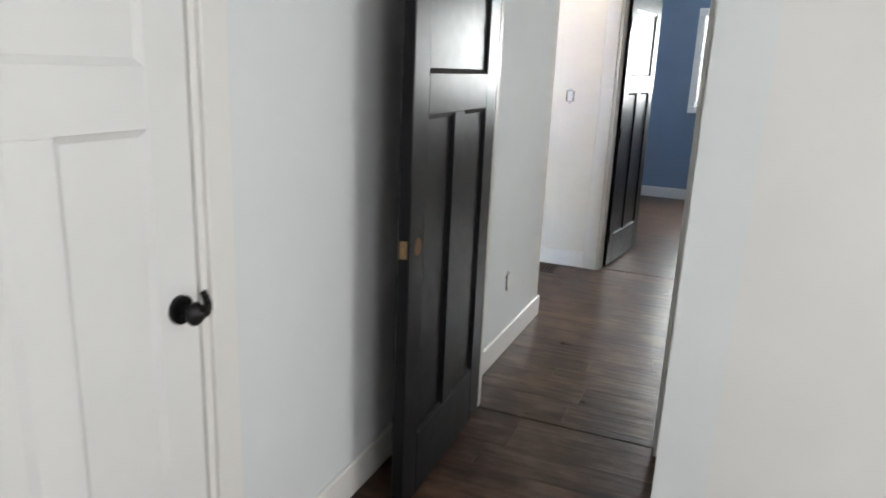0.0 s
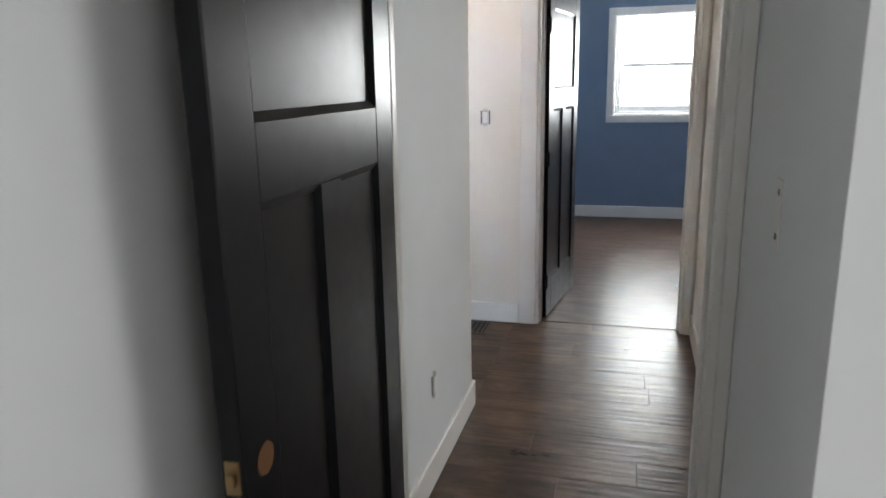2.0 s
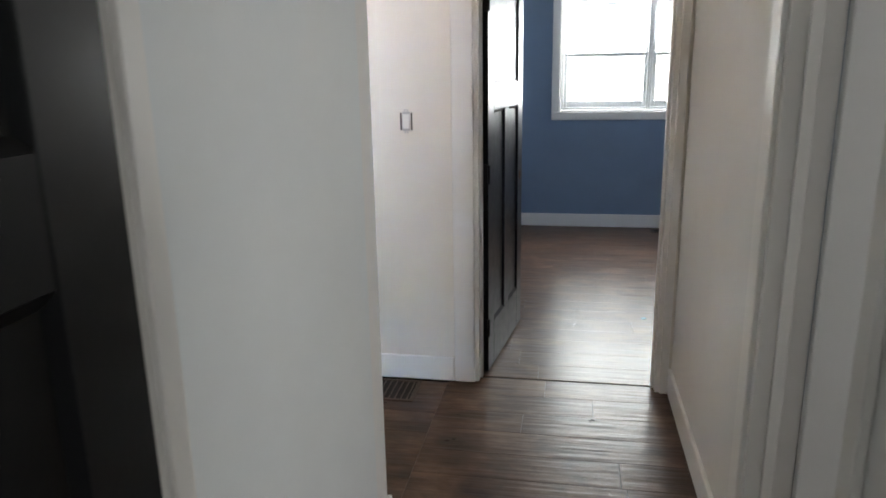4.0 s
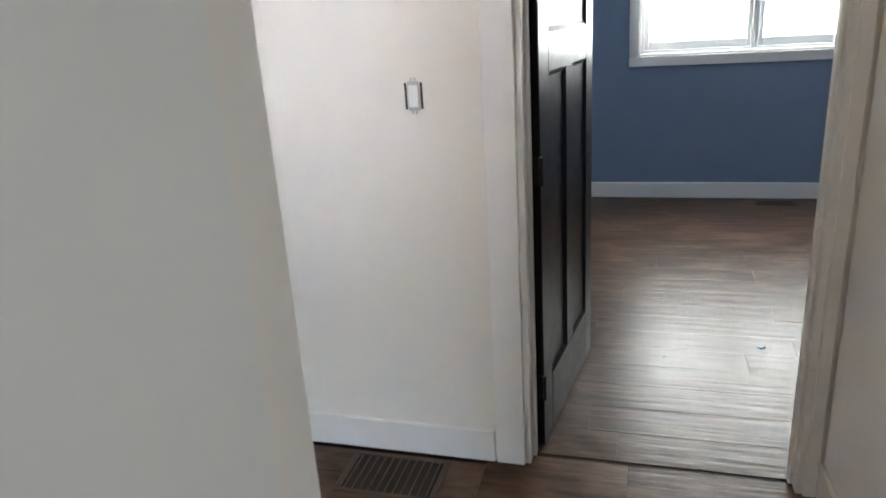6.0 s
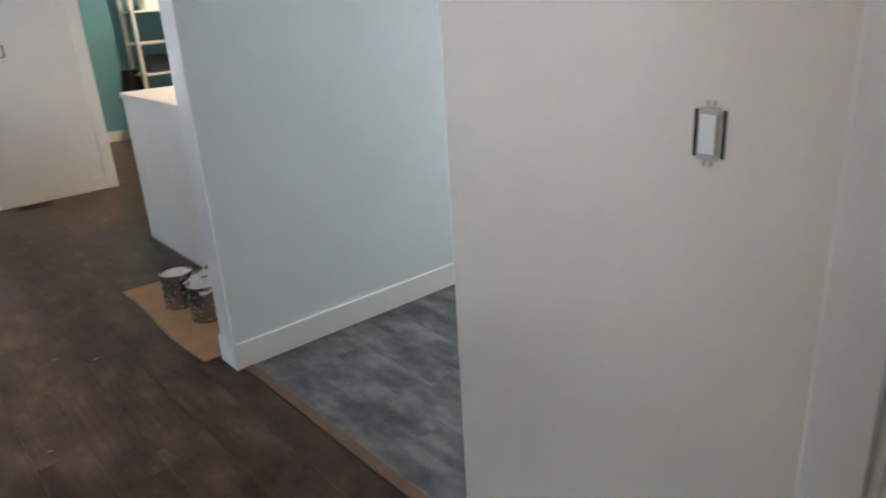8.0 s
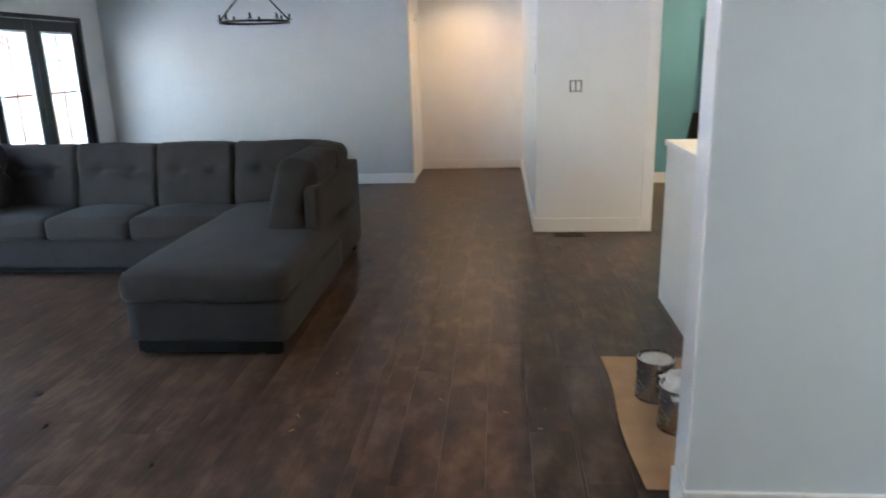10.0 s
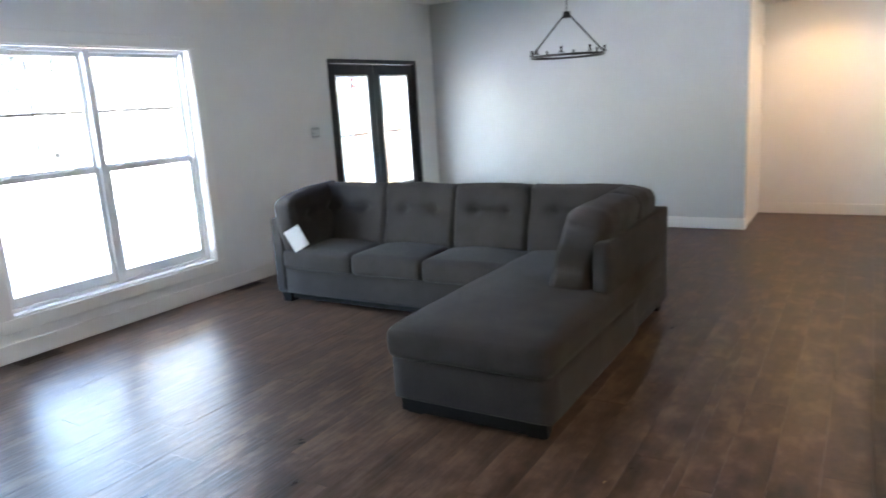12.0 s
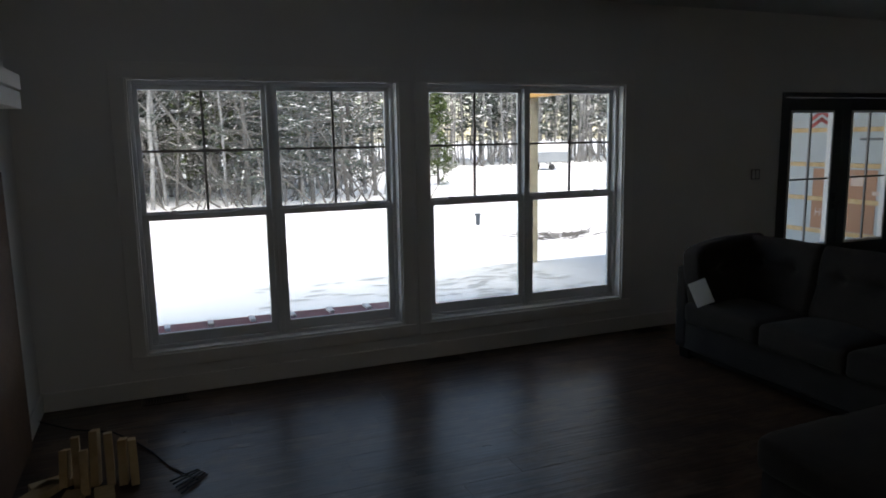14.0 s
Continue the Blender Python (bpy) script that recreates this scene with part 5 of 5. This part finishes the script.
for k in range(60):
    x = tr.uniform(-10, 2) if k < 30 else tr.uniform(-45, -12)
    y = -24 - tr.uniform(0, 5) if k < 30 else -48 - tr.uniform(0, 4)
    a = Vector((x, y, -0.46))
    limb(uv_, uf, a, a + Vector((tr.choice((-1, 1)) * tr.uniform(1.0, 4.5), tr.gauss(0, 0.6), tr.uniform(2.0, 6.5))), 0.035 if k < 30 else 0.06, 0.012, 5)
tagged(mesh_of("undergrowth", uv_, uf, BARK), "bare saplings and undergrowth at the wood's edge", "undergrowth", kind="stuff")
# trodden snow on the patio: shallow oval prints and scuffs
SLUSH = plain("trodden_slush", (0.36, 0.41, 0.43), 0.6, vary=0.25, scale=9)
pv, pf = [], []
pr = random.Random(9)
for k in range(150):
    cx, cy = pr.uniform(-6.4, -2.4), pr.uniform(-9.4, -6.4)
    if cx > -3.6 and cy > -8.2:
        continue
    an, la, lb = pr.uniform(-0.5, 0.5), pr.uniform(0.06, 0.17), pr.uniform(0.03, 0.055)
    i = len(pv)
    for q in range(10):
        w = q * math.tau / 10
        u, v = la * math.cos(w) * pr.uniform(0.7, 1.15), lb * math.sin(w) * pr.uniform(0.7, 1.15)
        pv.append((cx + u * math.cos(an) - v * math.sin(an), cy + u * math.sin(an) + v * math.cos(an), -0.116 + 0.0002 * (k % 9)))
    pf.append(tuple(range(i, i + 10)))
tagged(mesh_of("footprints", pv, pf, SLUSH), "grey trodden footprints in the snow on the patio", "footprints", kind="stuff")
# drifts on the yard
sv, sf = [], []
G = 90
for i in range(G + 1):
    for j in range(G + 1):
        x, y = -16 + 20 * i / G, -24 + 14.2 * j / G
        z = -0.447 + 0.05 * noise.noise(Vector((x * 0.35, y * 0.35, 0))) + 0.018 * noise.noise(Vector((x * 1.7, y * 1.7, 4)))
        edge = min(i, G - i, j, G - j) / 8.0
        sv.append((x, y, -0.455 + (z + 0.455 + 0.05) * min(1, edge)))
for i in range(G):
    for j in range(G):
        k = i * (G + 1) + j
        sf.append((k, k + G + 1, k + G + 2, k + 1))
smooth(tagged(mesh_of("snow_drifts", sv, sf, SNOW), "soft uneven snow over the yard", "snow", kind="stuff"))

# ---------------------------------------------------------------- floor boards, last
PLANK_W = 0.178


def plank_mesh(name, x0, x1, y0, y1, z0, z1, mat, c=0.0005):
    """One board with chamfered top edges."""
    v = [(x0, y0, z0), (x1, y0, z0), (x1, y1, z0), (x0, y1, z0), (x0, y0, z1 - c), (x1, y0, z1 - c), (x1, y1, z1 - c), (x0, y1, z1 - c),
         (x0 + c, y0 + c, z1), (x1 - c, y0 + c, z1), (x1 - c, y1 - c, z1), (x0 + c, y1 - c, z1)]
    f = [(0, 1, 5, 4), (1, 2, 6, 5), (2, 3, 7, 6), (3, 0, 4, 7), (4, 5, 9, 8), (5, 6, 10, 9), (6, 7, 11, 10), (7, 4, 8, 11), (8, 9, 10, 11)]
    return v, f


def lay(floor, mat, x0, x1, y0, y1, width, near, seed, y_start=None, lengths=(0.9, 1.5)):
    """Boards along x over a stretch of floor; those inside near become objects, the others one joined mesh."""
    rnd = random.Random(seed)
    rest_v, rest_f = [], []
    count = 0
    y = y0 if y_start is None else y_start
    while y < y1 - 0.01:
        ya, yb = max(y, y0), min(y + width, y1)
        y += width
        if yb - ya < 0.01:
            continue
        x = x0
        first = rnd.uniform(0.2, 1.2)
        while x < x1 - 0.005:
            n = first if x == x0 else rnd.uniform(*lengths)
            xe = min(x + n, x1)
            if x1 - xe < 0.15:
                xe = x1
            lift = rnd.uniform(-0.0003, 0.0)
            v, f = plank_mesh("plank", x + 0.0003, xe - 0.0003, ya + 0.0003, yb - 0.0003, -0.012, lift, mat)
            cx, cy = (x + xe) / 2, (ya + yb) / 2
            if count < 290 and near(cx, cy):
                me = bpy.data.meshes.new("plank")
                me.from_pydata([(a - cx, b - cy, c) for a, b, c in v], [], f)
                me.materials.append(mat)
                ob = new("plank", me)
                ob.location = (cx, cy, 0)
                ob.parent = floor
                count += 1
            else:
                k = len(rest_v)
                rest_v += v
                rest_f += [tuple(i + k for i in q) for q in f]
            x = xe
    if rest_v:
        me = bpy.data.meshes.new("plank_field")
        me.from_pydata(rest_v, [], rest_f)
        me.materials.append(mat)
        ob = new("plank_field", me)
        ob.parent = floor
        tagged(ob, kind="stuff")


def sub_floor(name, x0, x1, y0, y1, label):
    return tagged(link(name, boxed(x0, x1, y0, y1, -0.12, -0.010), GROUT), label, "floor", kind="structure")


f1 = sub_floor("floor_living", -10.115, -0.135, -5.517, -0.03, "dark hand-scraped hardwood boards with a soft gloss")
lay(f1, PLANK, -10.115, -0.70, -5.517, -1.198, PLANK_W, lambda x, y: x > -5.2 and y > -5.0, 11, y_start=-5.52 )
lay(f1, PLANK, -10.115, -0.135, -1.198, -0.346 - 0.0, PLANK_W, lambda x, y: True, 12, y_start=-1.198 - 0.05)
lay(f1, PLANK, -6.4, -0.135, -0.346, -0.03, PLANK_W, lambda x, y: True, 13)
f2 = sub_floor("floor_passage", -0.135, 0.93, -2.495, 0.055, "dark hand-scraped hardwood boards across the passage")
lay(f2, PLANK, -0.135, 0.93, -2.495, 0.05, PLANK_W, lambda x, y: True, 14, y_start=-2.62)
f7 = sub_floor("floor_side_room", 0.93, 3.2, -3.03, 0.06, "dark hardwood boards in the side room")
lay(f7, PLANK, 0.93, 3.2, -3.03, 0.055, PLANK_W, lambda x, y: False, 19)
f3 = sub_floor("floor_blue_room", -0.86, 4.0, 0.064, 3.665, "dark hand-scraped hardwood boards in the blue room")
lay(f3, PLANK, -0.86, 4.0, 0.068, 3.665, PLANK_W, lambda x, y: x < 2.6, 15)
f4 = sub_floor("floor_start_room", -0.20, 4.0, -6.5, -2.505, "dark hand-scraped hardwood boards in the start room")
lay(f4, PLANK, -0.20, 4.0, -6.5, -2.505, PLANK_W, lambda x, y: y > -4.2 and x < 2.0, 16)
f5 = sub_floor("floor_nook", -2.425, -0.98, 0.02, 3.665, "grey wood-look vinyl planks")
lay(f5, VINYL, -2.425, -0.98, 0.02, 3.665, 0.15, lambda x, y: True, 17, lengths=(0.9, 1.2))
f6 = sub_floor("floor_kitchen", -8.80, -2.555, -0.03, 3.605, "dark hardwood boards in the kitchen")
lay(f6, PLANK, -8.80, -2.555, -0.03, 3.605, PLANK_W, lambda x, y: y < 1.2 and x > -7, 18)
tagged(link("trim_floor_nook", boxed(-2.425, -0.98, -0.03, 0.02, -0.01, 0.006, bev=0.003), TRANSITION), "brown wooden transition strip between the floors", "floor trim", kind="structure")
for nm, a, b, y in (("trim_threshold_blue", 0.02, 0.835, 0.0585), ("trim_threshold_start", -0.04, 0.735, -2.50)):
    tagged(link(nm, boxed(a, b, y - 0.0035, y + 0.0035, -0.01, -0.003), GROUT), kind="structure")
